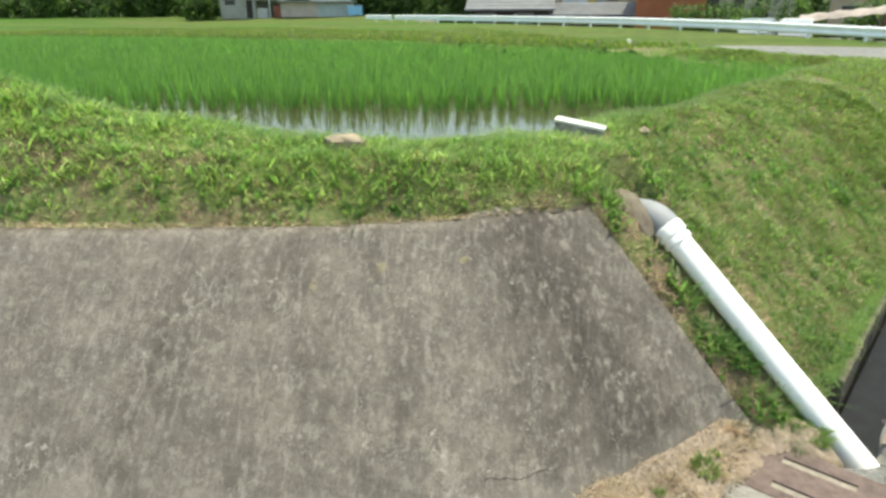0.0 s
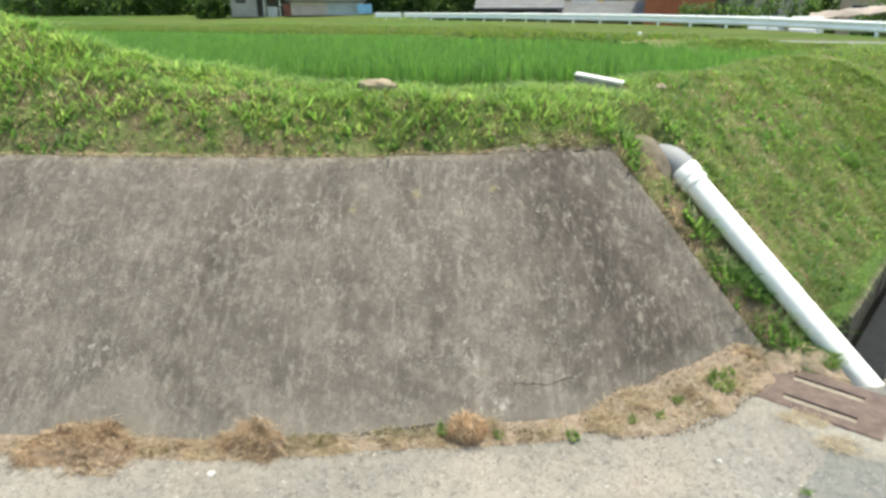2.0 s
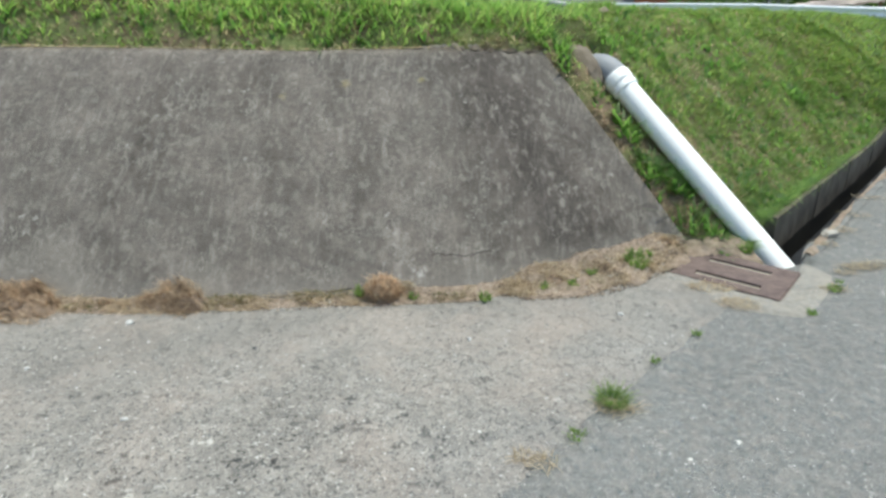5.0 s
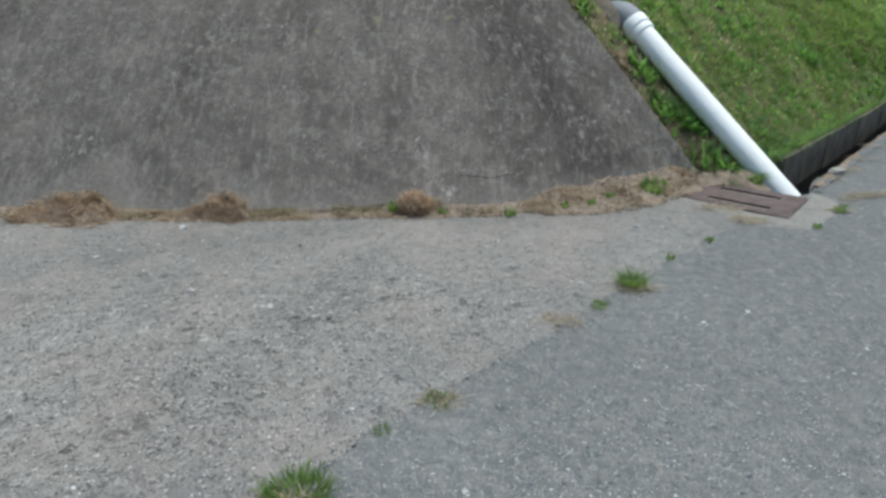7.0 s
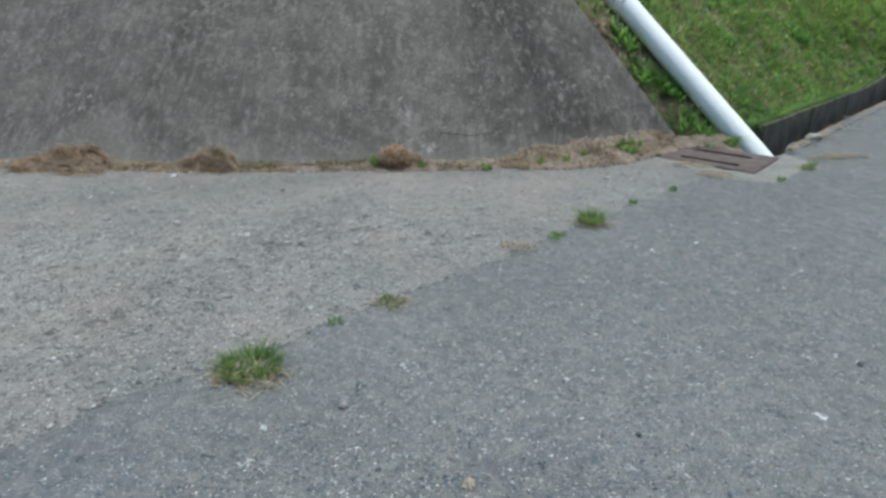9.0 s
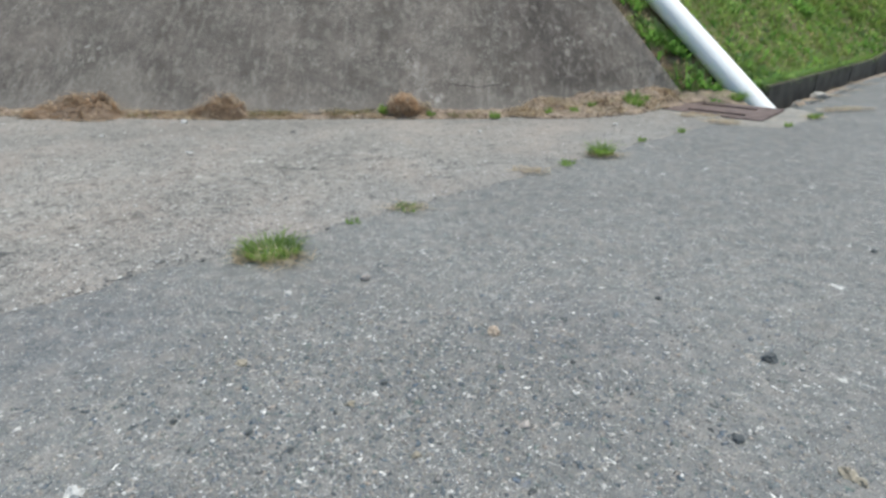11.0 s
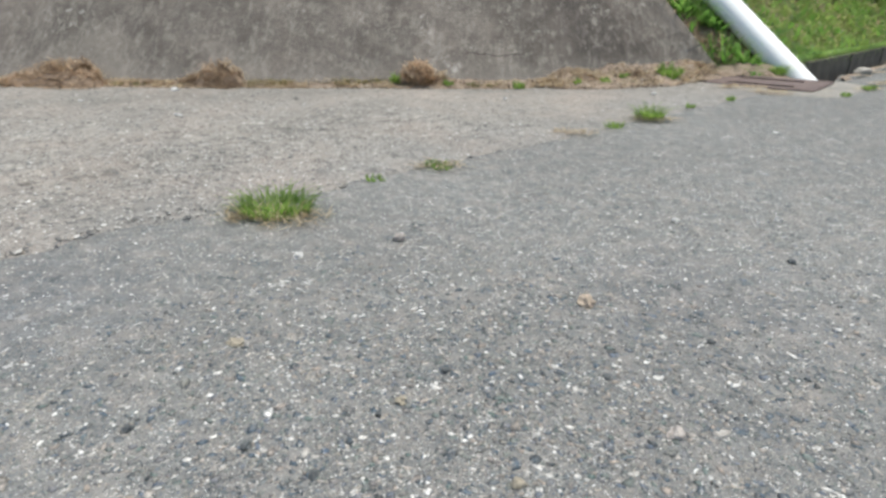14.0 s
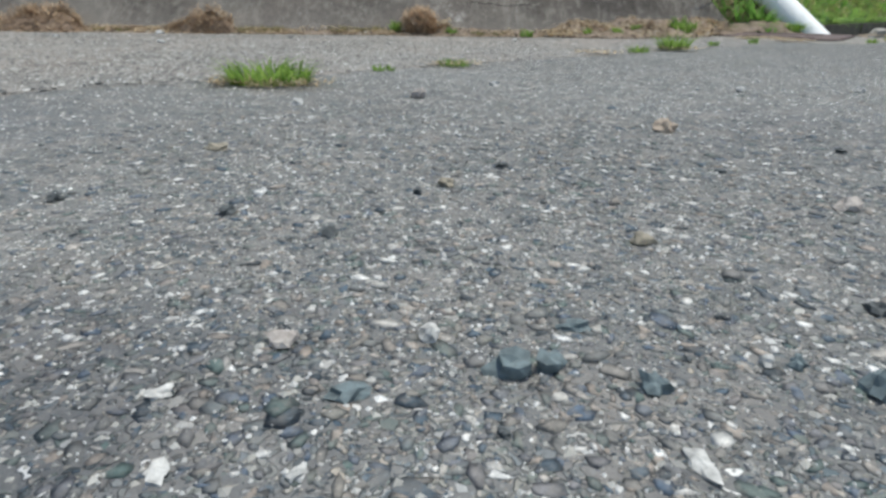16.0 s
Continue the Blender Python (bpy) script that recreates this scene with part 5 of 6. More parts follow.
TUFT_LABEL = "small green grass tuft in the joint of the paving"
for cx, cy, r, n, h0, h1, w, label in (
        (0.006, -1.425, 0.095, 410, 0.006, 0.036, 0.0024, "largest green grass tuft in the joint beside the asphalt"),
        (0.700, -0.50, 0.066, 301, 0.006, 0.048, 0.0021, TUFT_LABEL),
        (0.588, -0.655, 0.045, 80, 0.006, 0.022, 0.0024, TUFT_LABEL),
        (0.205, -1.135, 0.05, 90, 0.006, 0.016, 0.0026, "flat yellowish grass tuft in the paving joint"),
        (0.11, -1.24, 0.03, 40, 0.005, 0.012, 0.0026, "flat yellowish grass tuft in the paving joint"),
        (0.862, -0.275, 0.026, 50, 0.006, 0.02, 0.0028, TUFT_LABEL),
        (1.035, -0.09, 0.026, 50, 0.006, 0.025, 0.0028, TUFT_LABEL),
        (0.95, 0.47, 0.085, 170, 0.02, 0.055, 0.0045, "green grass tuft in straw beside the wall"),
        (-0.118, 0.062, 0.032, 60, 0.015, 0.05, 0.005, "small green weed beside a dead grass clump"),
        (0.34, 0.10, 0.04, 70, 0.01, 0.035, 0.004, "small green weed at the foot of the wall"),
        (0.75, 0.33, 0.03, 50, 0.01, 0.03, 0.004, "small green weed in the straw"),
        (0.56, 0.21, 0.03, 40, 0.01, 0.028, 0.004, "small green weed in the straw"),
        (0.67, 0.24, 0.035, 45, 0.008, 0.025, 0.004, "small green weed in the straw"),
        (1.02, 0.56, 0.03, 40, 0.01, 0.03, 0.004, "small green weed in the straw"),
        (0.08, 0.07, 0.035, 50, 0.008, 0.028, 0.004, "small green weed at the foot of the wall"),
        (1.666, 0.332, 0.045, 110, 0.006, 0.026, 0.0026, "green weed in the crack beside the pit"),
        (1.72, 0.41, 0.03, 50, 0.004, 0.014, 0.0024, "green weed in the crack beside the pit"),
        (1.483, 0.11, 0.032, 70, 0.006, 0.02, 0.0026, "green weed in the crack beside the pit")):
    leafy("grass_tuft", weeds("leaves", cx, cy, r, n, h0, h1, w, foot_z, tuft_mat if n > 300 else slope_grass_mat, 1.7 if n > 300 else 1.0), cx, cy, 0.004, label, "grass tuft", "tufts in the paving")


olive_mat = leaf_material("olive_seedlings", (0.115, 0.11, 0.058), (0.18, 0.168, 0.09), (0.26, 0.24, 0.145))
for cx, cy, r, n in ((-0.63, -0.055, 0.06, 150), (-0.56, -0.035, 0.07, 170), (-0.51, -0.02, 0.05, 110), (-0.31, 0.03, 0.07, 150), (-0.24, 0.045, 0.05, 110),
                     (-0.19, 0.06, 0.05, 130), (-1.02, -0.125, 0.05, 80), (-1.10, -0.14, 0.04, 60), (0.17, 0.09, 0.05, 90), (0.24, 0.10, 0.04, 70)):
    leafy("weed", weeds("leaves", cx, cy, r, int(n * 0.7), 0.004, 0.017, 0.0036, foot_z, olive_mat, 2.2), cx, cy, float(foot_z(np.array(cx), np.array(cy))), "low olive-green seedlings in the dirt along the wall", "weed", "weeds along the wall")


def joint_straw():
    P = []
    for cx, cy, r, n in ((0.02, -1.455, 0.075, 190), (0.705, -0.525, 0.06, 120), (0.205, -1.135, 0.05, 60), (0.484, -0.755, 0.05, 70), (1.86, 0.575, 0.06, 110), (1.93, 0.60, 0.06, 110), (1.99, 0.628, 0.06, 80), (1.79, 0.515, 0.04, 60), (1.88, 0.86, 0.06, 70), (2.07, 1.08, 0.08, 90), (2.26, 1.36, 0.09, 90), (2.52, 1.72, 0.10, 90), (1.67, 0.34, 0.05, 70), (1.25, 0.16, 0.08, 160), (1.2, 0.30, 0.09, 200)):
        q, a = r * np.sqrt(rng.uniform(0, 1, n)), rng.uniform(0, 6.283, n)
        P.append(np.stack([cx + q * np.cos(a), cy + 0.6 * q * np.sin(a)], -1))
    p = np.concatenate(P)
    n = len(p)
    return blades("joint_straw", p[:, 0], p[:, 1], np.full(n, 0.006), rng.uniform(0.002, 0.01, n), rng.uniform(0.0015, 0.003, n), rng.uniform(0.02, 0.05, n), straw_mat)


tagged(new("joint_straw", joint_straw()), "dry straw round the tufts in the paving joint", "dead grass", kind="stuff")

# ---- stones ----
def stone_mesh(name, sx, sy, sz, seed, mat, sub=2, facet=0.25):
    bm = bmesh.new()
    bmesh.ops.create_icosphere(bm, subdivisions=sub, radius=1.0)
    o = Vector((seed * 3.1, seed * 1.7, seed * 0.9))
    for v in bm.verts:
        k = 1 + facet * noise.noise(v.co * 1.3 + o) + 0.4 * facet * noise.noise(v.co * 3 + o)
        v.co = Vector((v.co.x * sx * k, v.co.y * sy * k, max(v.co.z * sz * k, -0.35 * sz)))
    return from_bm(name, bm, mat, sub > 2)


def mono(name, c):
    return plain(name, c, 0.75, 0.35, vary=0.55, scale=260)


blue_stone, white_stone, tan_stone, black_stone, orange_stone, pink_stone = (mono(n, c) for n, c in (
    ("blue_grey_stone", (0.16, 0.20, 0.212)), ("white_stone", (0.56, 0.55, 0.53)), ("tan_stone", (0.34, 0.30, 0.235)),
    ("black_stone", (0.10, 0.108, 0.112)), ("orange_stone", (0.46, 0.37, 0.29)), ("pinkish_stone", (0.42, 0.375, 0.345))))
LABELS = {"blue_grey_stone": "angular blue-grey pebble lying on the asphalt", "white_stone": "small white pebble lying on the asphalt", "tan_stone": "smooth tan pebble lying on the asphalt",
          "black_stone": "small black pebble lying on the asphalt", "orange_stone": "flat orange-brown pebble lying on the asphalt", "pinkish_stone": "pale pinkish pebble lying on the asphalt"}
for i, (x, y, sx, sy, sz, mat) in enumerate((
        (0.307, -2.024, 0.0068, 0.005, 0.0056, blue_stone), (0.3175, -2.021, 0.0042, 0.004, 0.0045, blue_stone), (0.284, -2.009, 0.0036, 0.003, 0.0036, white_stone),
        (0.243, -2.017, 0.0055, 0.005, 0.003, pink_stone), (0.2235, -2.046, 0.0028, 0.0035, 0.0016, white_stone), (0.343, -2.027, 0.0040, 0.004, 0.0045, blue_stone),
        (0.424, -1.974, 0.0052, 0.005, 0.0045, black_stone), (0.399, -2.022, 0.0042, 0.004, 0.0055, blue_stone), (0.237, -2.071, 0.0040, 0.003, 0.0012, white_stone),
        (0.265, -2.068, 0.0016, 0.003, 0.0016, white_stone), (0.347, -2.054, 0.0028, 0.0055, 0.0014, white_stone), (0.306, -2.050, 0.002, 0.002, 0.0022, black_stone),
        (0.469, -1.857, 0.0065, 0.0055, 0.005, pink_stone), (0.4255, -1.660, 0.0105, 0.008, 0.009, orange_stone), (0.204, -1.512, 0.0085, 0.0075, 0.009, pink_stone),
        (0.2675, -2.040, 0.0055, 0.004, 0.0022, blue_stone), (0.3755, -2.011, 0.0025, 0.0025, 0.0025, white_stone), (0.384, -2.011, 0.0028, 0.0025, 0.0030, blue_stone),
        (0.057, -2.020, 0.0105, 0.009, 0.009, white_stone), (0.785, -1.680, 0.014, 0.010, 0.011, black_stone), (0.258, -1.863, 0.004, 0.005, 0.005, black_stone),
        (0.271, -1.846, 0.005, 0.004, 0.004, tan_stone), (0.177, -1.910, 0.0075, 0.004, 0.004, black_stone), (0.088, -1.905, 0.007, 0.004, 0.0045, black_stone),
        (0.111, -1.784, 0.009, 0.006, 0.004, tan_stone), (0.676, -1.519, 0.007, 0.006, 0.006, black_stone), (0.097, -1.586, 0.007, 0.006, 0.006, white_stone),
        (0.574, -1.385, 0.008, 0.006, 0.006, white_stone), (0.718, -1.361, 0.007, 0.006, 0.006, white_stone), (-0.969, -0.516, 0.010, 0.008, 0.006, white_stone),
        (-0.547, -0.709, 0.010, 0.008, 0.006, white_stone), (-0.838, -0.214, 0.017, 0.012, 0.010, white_stone), (-0.36, -0.33, 0.012, 0.008, 0.005, black_stone),
        (1.12, -1.254, 0.009, 0.007, 0.006, black_stone), (0.28, -1.378, 0.008, 0.007, 0.005, white_stone), (0.814, 0.032, 0.011, 0.009, 0.008, white_stone),
        (0.30, -0.20, 0.010, 0.008, 0.006, white_stone), (0.355, -2.012, 0.0022, 0.0015, 0.0018, black_stone), (0.372, -1.985, 0.0035, 0.002, 0.0018, black_stone),
        (0.326, -1.998, 0.0055, 0.003, 0.0022, blue_stone), (0.231, -1.93, 0.006, 0.004, 0.004, black_stone), (0.30, -1.80, 0.006, 0.004, 0.004, black_stone),
        (0.53, -1.72, 0.006, 0.004, 0.004, black_stone), (0.43, -1.79, 0.006, 0.004, 0.003, black_stone), (0.36, -1.92, 0.005, 0.004, 0.004, tan_stone), (0.786, -1.887, 0.009, 0.007, 0.007, tan_stone), (0.793, -1.899, 0.007, 0.006, 0.005, tan_stone), (0.694, -1.850, 0.010, 0.007, 0.008, black_stone))):
    ob = new("pebble", stone_mesh("pebble", sx * (0.6 if mat is black_stone else 0.88), sy * (0.8 if mat is black_stone else 0.9), sz * (0.6 if mat is black_stone else 0.85), i + 1, mat, 2, 0.85))
    ob.matrix_world = pose(x, y, float(paving_z(np.array(x), np.array(y))) + 0.25 * sz, rz=37 * i)
    tagged(ob, LABELS[mat.name], "pebble", "pebbles on the paving")


def pebbles():
    """Loose and half-sunk stones of the worn asphalt, thickest where the camera comes down to it."""
    ico = bmesh.new()
    bmesh.ops.create_icosphere(ico, subdivisions=1, radius=1.0)
    base = np.array([v.co[:] for v in ico.verts])
    tri = np.array([[v.index for v in f.verts] for f in ico.faces])
    ico.free()
    X, Y, R = [], [], []
    for n, cx, cy, sx, sy, r0, r1 in ((9000, 0.31, -2.03, 0.11, 0.06, 0.0005, 0.0032), (9000, 0.33, -1.88, 0.24, 0.16, 0.0009, 0.0042), (7000, 0.33, -1.80, 0.22, 0.12, 0.0013, 0.0046), (11000, 0.38, -1.5, 0.6, 0.4, 0.0014, 0.0045), (12000, 0.1, -0.95, 0.8, 0.35, 0.0016, 0.0042), (9000, 0.31, -1.98, 0.16, 0.09, 0.0004, 0.0011)):
        X.append(rng.normal(cx, sx, n))
        Y.append(rng.normal(cy, sy, n))
        R.append(r0 + (r1 - r0) * rng.beta(1.1, 3.5, n))
    x, y, r = np.concatenate(X), np.concatenate(Y), np.concatenate(R)
    m = (y < np.interp(x, BASE_X, BASE_Y) - 0.12) & (side(x, y)[1] < -0.1)
    x, y, r = x[m], y[m], r[m]
    n = len(x)
    z = paving_z(x, y) + r * rng.uniform(-0.12, 0.06, n)
    shape = np.stack([r * rng.uniform(0.8, 2.0, n), r * rng.uniform(0.6, 1.2, n), r * np.where(rng.uniform(0, 1, n) < 0.035, 0.5, rng.uniform(0.03, 0.12, n))], -1)
    a = rng.uniform(0, 6.283, n)
    jag = base[None] * (1 + rng.uniform(-0.55, 0.5, (n, len(base), 1)))
    v = jag * shape[:, None]
    c, s = np.cos(a)[:, None], np.sin(a)[:, None]
    v = np.stack([v[..., 0] * c - v[..., 1] * s + x[:, None], v[..., 0] * s + v[..., 1] * c + y[:, None], v[..., 2] + z[:, None]], -1)
    me = bpy.data.meshes.new("pebbles")
    me.vertices.add(n * 12)
    me.vertices.foreach_set("co", v.ravel())
    loops = (tri[None] + np.arange(n)[:, None, None] * 12).reshape(-1)
    me.loops.add(len(loops))
    me.loops.foreach_set("vertex_index", loops)
    nf = n * len(tri)
    me.polygons.add(nf)
    me.polygons.foreach_set("loop_start", np.arange(nf) * 3)
    me.polygons.foreach_set("loop_total", np.full(nf, 3))
    me.materials.append(pebble_mat)
    me.update(calc_edges=True)
    return me


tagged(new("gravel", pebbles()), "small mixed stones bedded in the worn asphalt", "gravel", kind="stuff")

def flecks():
    """Tiny pale chips worn flush with the asphalt."""
    n = 27000
    k = rng.uniform(0, 1, n)
    x = np.where(k < 0.4, rng.normal(0.31, 0.16, n), rng.normal(0.40, 0.55, n))
    y = np.where(k < 0.4, rng.normal(-1.96, 0.10, n), rng.normal(-1.45, 0.42, n))
    m = (side(x, y)[1] < -0.1) | (y < np.interp(x, BASE_X, BASE_Y) - 0.15)
    x, y, k = x[m], y[m], k[m]
    n = len(x)
    r = np.where(k < 0.4, 1.0, 1.9) * rng.uniform(0.0003, 0.0010, n)
    z = paving_z(x, y) + 0.0004
    a = rng.uniform(0, 6.283, n)[:, None] + np.array((0, 1.3, 3.0, 4.6))[None]
    rr = r[:, None] * rng.uniform(0.6, 1.7, (n, 4))
    ring = np.stack([x[:, None] + rr * np.cos(a), y[:, None] + rr * np.sin(a), np.repeat((z - 0.0006)[:, None], 4, 1)], -1)
    top = np.stack([x, y, z + 0.35 * r], -1)[:, None]
    v = np.concatenate([ring, top], 1)
    q = np.arange(n)[:, None, None] * 5 + np.array(((0, 1, 4), (1, 2, 4), (2, 3, 4), (3, 0, 4)))[None]
    return mesh_of("pale_chips", v.reshape(-1, 3).tolist(), q.reshape(-1, 3).tolist(), fleck_mat)


fk = Mat("pale_stone_chips", 0.6, 0.4)
fleck_mat = fk.done(fk.ramp(fk.island(), [(0.0, (0.32, 0.31, 0.29)), (0.5, (0.42, 0.405, 0.37)), (0.85, (0.53, 0.52, 0.50)), (1.0, (0.76, 0.75, 0.73))]))
tagged(new("stone_chips", flecks()), "tiny pale stone chips in the asphalt surface", "gravel", kind="stuff")

def apron_chips():
    """Worn dark and pale chips standing out of the apron's surface."""
    n = 30000
    x, y = rng.uniform(-2.0, 1.15, n), rng.uniform(-2.1, 0.4, n)
    m = (y > np.interp(x, SEAM_X, SEAM_Y) + 0.015) & (y < np.interp(x, BASE_X, BASE_Y) - 0.09) & (rng.uniform(0, 1, n) < 0.35 + 0.65 * sstep(-y, -0.1, 0.7))
    x, y = x[m], y[m]
    n = len(x)
    r = 0.0016 + 0.0048 * rng.beta(1.2, 3.2, n)
    z = 0.0034 + 0.004 * lump(x, y, 0.6) + 0.0008 * lump(x, y, 0.05, 2)
    a = rng.uniform(0, 6.283, n)[:, None] + np.array((0, 1.2, 2.6, 3.7, 5.1))[None]
    rr = r[:, None] * rng.uniform(0.6, 1.5, (n, 5))
    ring = np.stack([x[:, None] + rr * np.cos(a), y[:, None] + rr * np.sin(a), np.repeat((z - 0.0008)[:, None], 5, 1)], -1)
    top = np.stack([x, y, z + 0.38 * r], -1)[:, None]
    q = np.arange(n)[:, None, None] * 6 + np.array(((0, 1, 5), (1, 2, 5), (2, 3, 5), (3, 4, 5), (4, 0, 5)))[None]
    return mesh_of("apron_chips", np.concatenate([ring, top], 1).reshape(-1, 3).tolist(), q.reshape(-1, 3).tolist(), chip_mat)


ck = Mat("apron_stone_chips", 0.8, 0.3)
chip_mat = ck.done(ck.ramp(ck.island(), [(0.0, (0.08, 0.08, 0.08)), (0.3, (0.15, 0.148, 0.144)), (0.5, (0.22, 0.212, 0.2)), (0.75, (0.36, 0.34, 0.315)), (0.95, (0.43, 0.415, 0.39)), (1.0, (0.62, 0.61, 0.59))]))
tagged(new("apron_chips", apron_chips()), "small dark and pale stones in the worn apron", "gravel", kind="stuff")

# field stone and concrete block on the crest
stone = new("stone", stone_mesh("stone", 0.095, 0.06, 0.045, 12, tan_mat, 3, 0.35))
stone.matrix_world = pose(-0.585, 1.335, float(bank_z(np.array(-0.585), np.array(1.335))) + 0.03, rz=4)
tagged(stone, "tan field stone lying on the grassy crest", "stone")
rock = new("stone", stone_mesh("stone", 0.032, 0.03, 0.024, 8, tan_mat, 2, 0.4))
rock.matrix_world = pose(0.961, 2.116, float(bank_z(np.array(0.961), np.array(2.116))) + 0.02)
tagged(rock, "small pale stone in the grass of the bank", "stone")


chunk = new("stone", stone_mesh("stone", 0.05, 0.035, 0.022, 21, mono("pale_edge_stone", (0.42, 0.39, 0.345)), 3, 0.4))
chunk.matrix_world = pose(1.955, 0.985, 0.014, rz=40)
tagged(chunk, "pale lump of concrete at the ditch edge", "stone")
# one block in two tones: shaded front and sunlit top put into the colours
shaded_foot_mat = plain("shaded_stained_concrete", (0.30, 0.285, 0.255), 0.9, 0.2, vary=0.6, scale=26)
sunlit_top_mat = plain("sunlit_top_concrete", (0.74, 0.73, 0.70), 0.85, 0.2, vary=0.2, scale=20)


def block_bm():
    bm = boxed(-0.14, 0.14, -0.055, 0.055, 0.0, 0.015, bevel=0.003)
    return bm


blk = thing("concrete_block", pose(0.585, 2.0, 1.068, 1, 9, -14), "pale concrete slab propped level on the bank", "concrete block")
part("slab", block_bm(), sunlit_top_mat, blk, "top of the block, coloured brighter as sunlit")
part("foot", boxed(-0.132, 0.137, -0.052, 0.052, -0.15, -0.002, bevel=0.006), shaded_foot_mat, blk, "stained grey front of the block, coloured darker for shade")

# ---- guard rail and the road behind the paddy ----
RAIL = [Vector(p) for p in ((24.0, 4.4, 0.5), (16.2, 14.2, 0.66), (11.9, 19.6, 0.84), (9.3, 23.4, 1.04), (5.65, 29.7, 1.22), (0.38, 36.2, 1.36), (-7.8, 45.1, 1.52), (-10.5, 47.7, 1.56))]


def rail_point(d):
    """A place d metres along the rail from its near end."""
    for a, b in zip(RAIL, RAIL[1:]):
        l = (b - a).length
        if d <= l:
            return a.lerp(b, d / l), (b - a).normalized()
        d -= l
    return RAIL[-1].copy(), (RAIL[-1] - RAIL[-2]).normalized()


rail_len = sum((b - a).length for a, b in zip(RAIL, RAIL[1:]))
far_road_mat = plain("far_road_asphalt", (0.075, 0.075, 0.08), 1.0, 0.0, vary=0.15, scale=1.5)


def far_road():
    verts, faces = [], []
    n = 40
    for i in range(n + 1):
        p, d = rail_point(rail_len * i / n)
        q = Vector((-d.y, d.x, 0)).normalized()
        w = float(np.interp(i / n, [0, 0.25, 0.31, 1], [7.5, 6.5, 0.35, 0.3]))
        p = p - Vector((0, 0, 0.3 * float(sstep(i / n, 0.26, 0.34))))
        for off, z in ((-4.5, -0.02), (-0.4, 0.0), (w * 0.6, 0.0), (w, -0.02), (w + 0.15, -0.5)):
            verts.append(tuple(p + q * off + Vector((0, 0, z))))
    for i in range(n):
        for j in range(4):
            a = i * 5 + j
            faces.append((a, a + 1, a + 6, a + 5))
    return mesh_of("upper_road", verts, faces, far_road_mat, True)


tagged(new("upper_road", far_road()), "grey asphalt road behind the paddy along the guard rail", "road", kind="structure")


def verge():
    """Grass shoulder between the rail and the paddy."""
    verts, faces = [], []
    n = 40
    for i in range(n + 1):
        f = 0.255 + 0.745 * i / n
        p, d = rail_point(rail_len * f)
        q = Vector((-d.y, d.x, 0)).normalized()
        up = 0.15 * float(sstep(f, 0.255, 0.34))
        for off, z in ((-1.4, -0.05 + up), (-0.1, up), (1.0, up - 0.03), (3.0, -0.02), (6.5, -0.10), (8.0, -0.45)):
            verts.append(tuple(p + q * (off * (0.25 + 0.75 * min(1, (f - 0.255) / 0.06))) + Vector((0, 0, z - 0.03 * (1 - up / 0.15)))))
    for i in range(n):
        for j in range(5):
            a = i * 6 + j
            faces.append((a, a + 1, a + 7, a + 6))
    return mesh_of("grass_verge", verts, faces, field_mat, True)


tagged(new("grass_verge", verge()), "mown grass shoulder below the guard rail", "verge", kind="structure")
guard = thing("guard_rail", Matrix.Identity(4), "white painted steel guard rail along the upper road", "guard rail")


def beam(d0, d1):
    """One length of W-shaped beam."""
    prof = [(0.0, 0.36), (0.035, 0.35), (0.075, 0.31), (0.075, 0.27), (0.02, 0.235), (0.0, 0.195), (0.02, 0.155), (0.075, 0.12), (0.075, 0.08), (0.035, 0.04), (0.0, 0.03)]
    verts, faces = [], []
    m = len(prof)
    for i in range(5):
        p, d = rail_point(d0 + (d1 - d0) * i / 4)
        q = Vector((-d.y, d.x, 0)).normalized()
        for back in (0, 0.006):
            for o, z in prof:
                verts.append(tuple(p + q * (o - back) + Vector((0, 0, z + 0.24))))
    for i in range(4):
        for j in range(m - 1):
            a = i * 2 * m + j
            faces.append((a, a + 1, a + 2 * m + 1, a + 2 * m))
            a += m
            faces.append((a, a + 2 * m, a + 2 * m + 1, a + 1))
        for j in (0, m - 1):
            a = i * 2 * m + j
            faces.append((a, a + m, a + 3 * m, a + 2 * m))
    return mesh_of("beam", verts, faces, rail_mat, True)


main_len = rail_len - (RAIL[-1] - RAIL[-2]).length
part("beam", beam(rail_len - 3.3, rail_len), None, guard)
d = 0.0
while d < rail_len - 0.5:
    if d < main_len - 0.5:
        part("beam", beam(d, min(d + 3.8, main_len)), None, guard)
    for k in (0.95, 2.85):
        if d + k < rail_len:
            p, w = rail_point(d + k)
            part("post", tube([p + Vector((0, 0, -0.4)), p + Vector((0, 0, 0.60)), p + Vector((0, 0, 0.615))], 0.06, 10, radii=[0.06, 0.06, 0.045]), rail_mat, guard, smooth=True)
    d += 3.8

stake = thing("marker_stake", pose(3.4, 15.5, 1.0), "short white marker stake on the far bund", "stake")
part("post", tube([(0, 0, -0.1), (0, 0, 0.16), (0.01, 0, 0.17)], 0.05, 8, radii=[0.05, 0.05, 0.03]), rail_mat, stake)

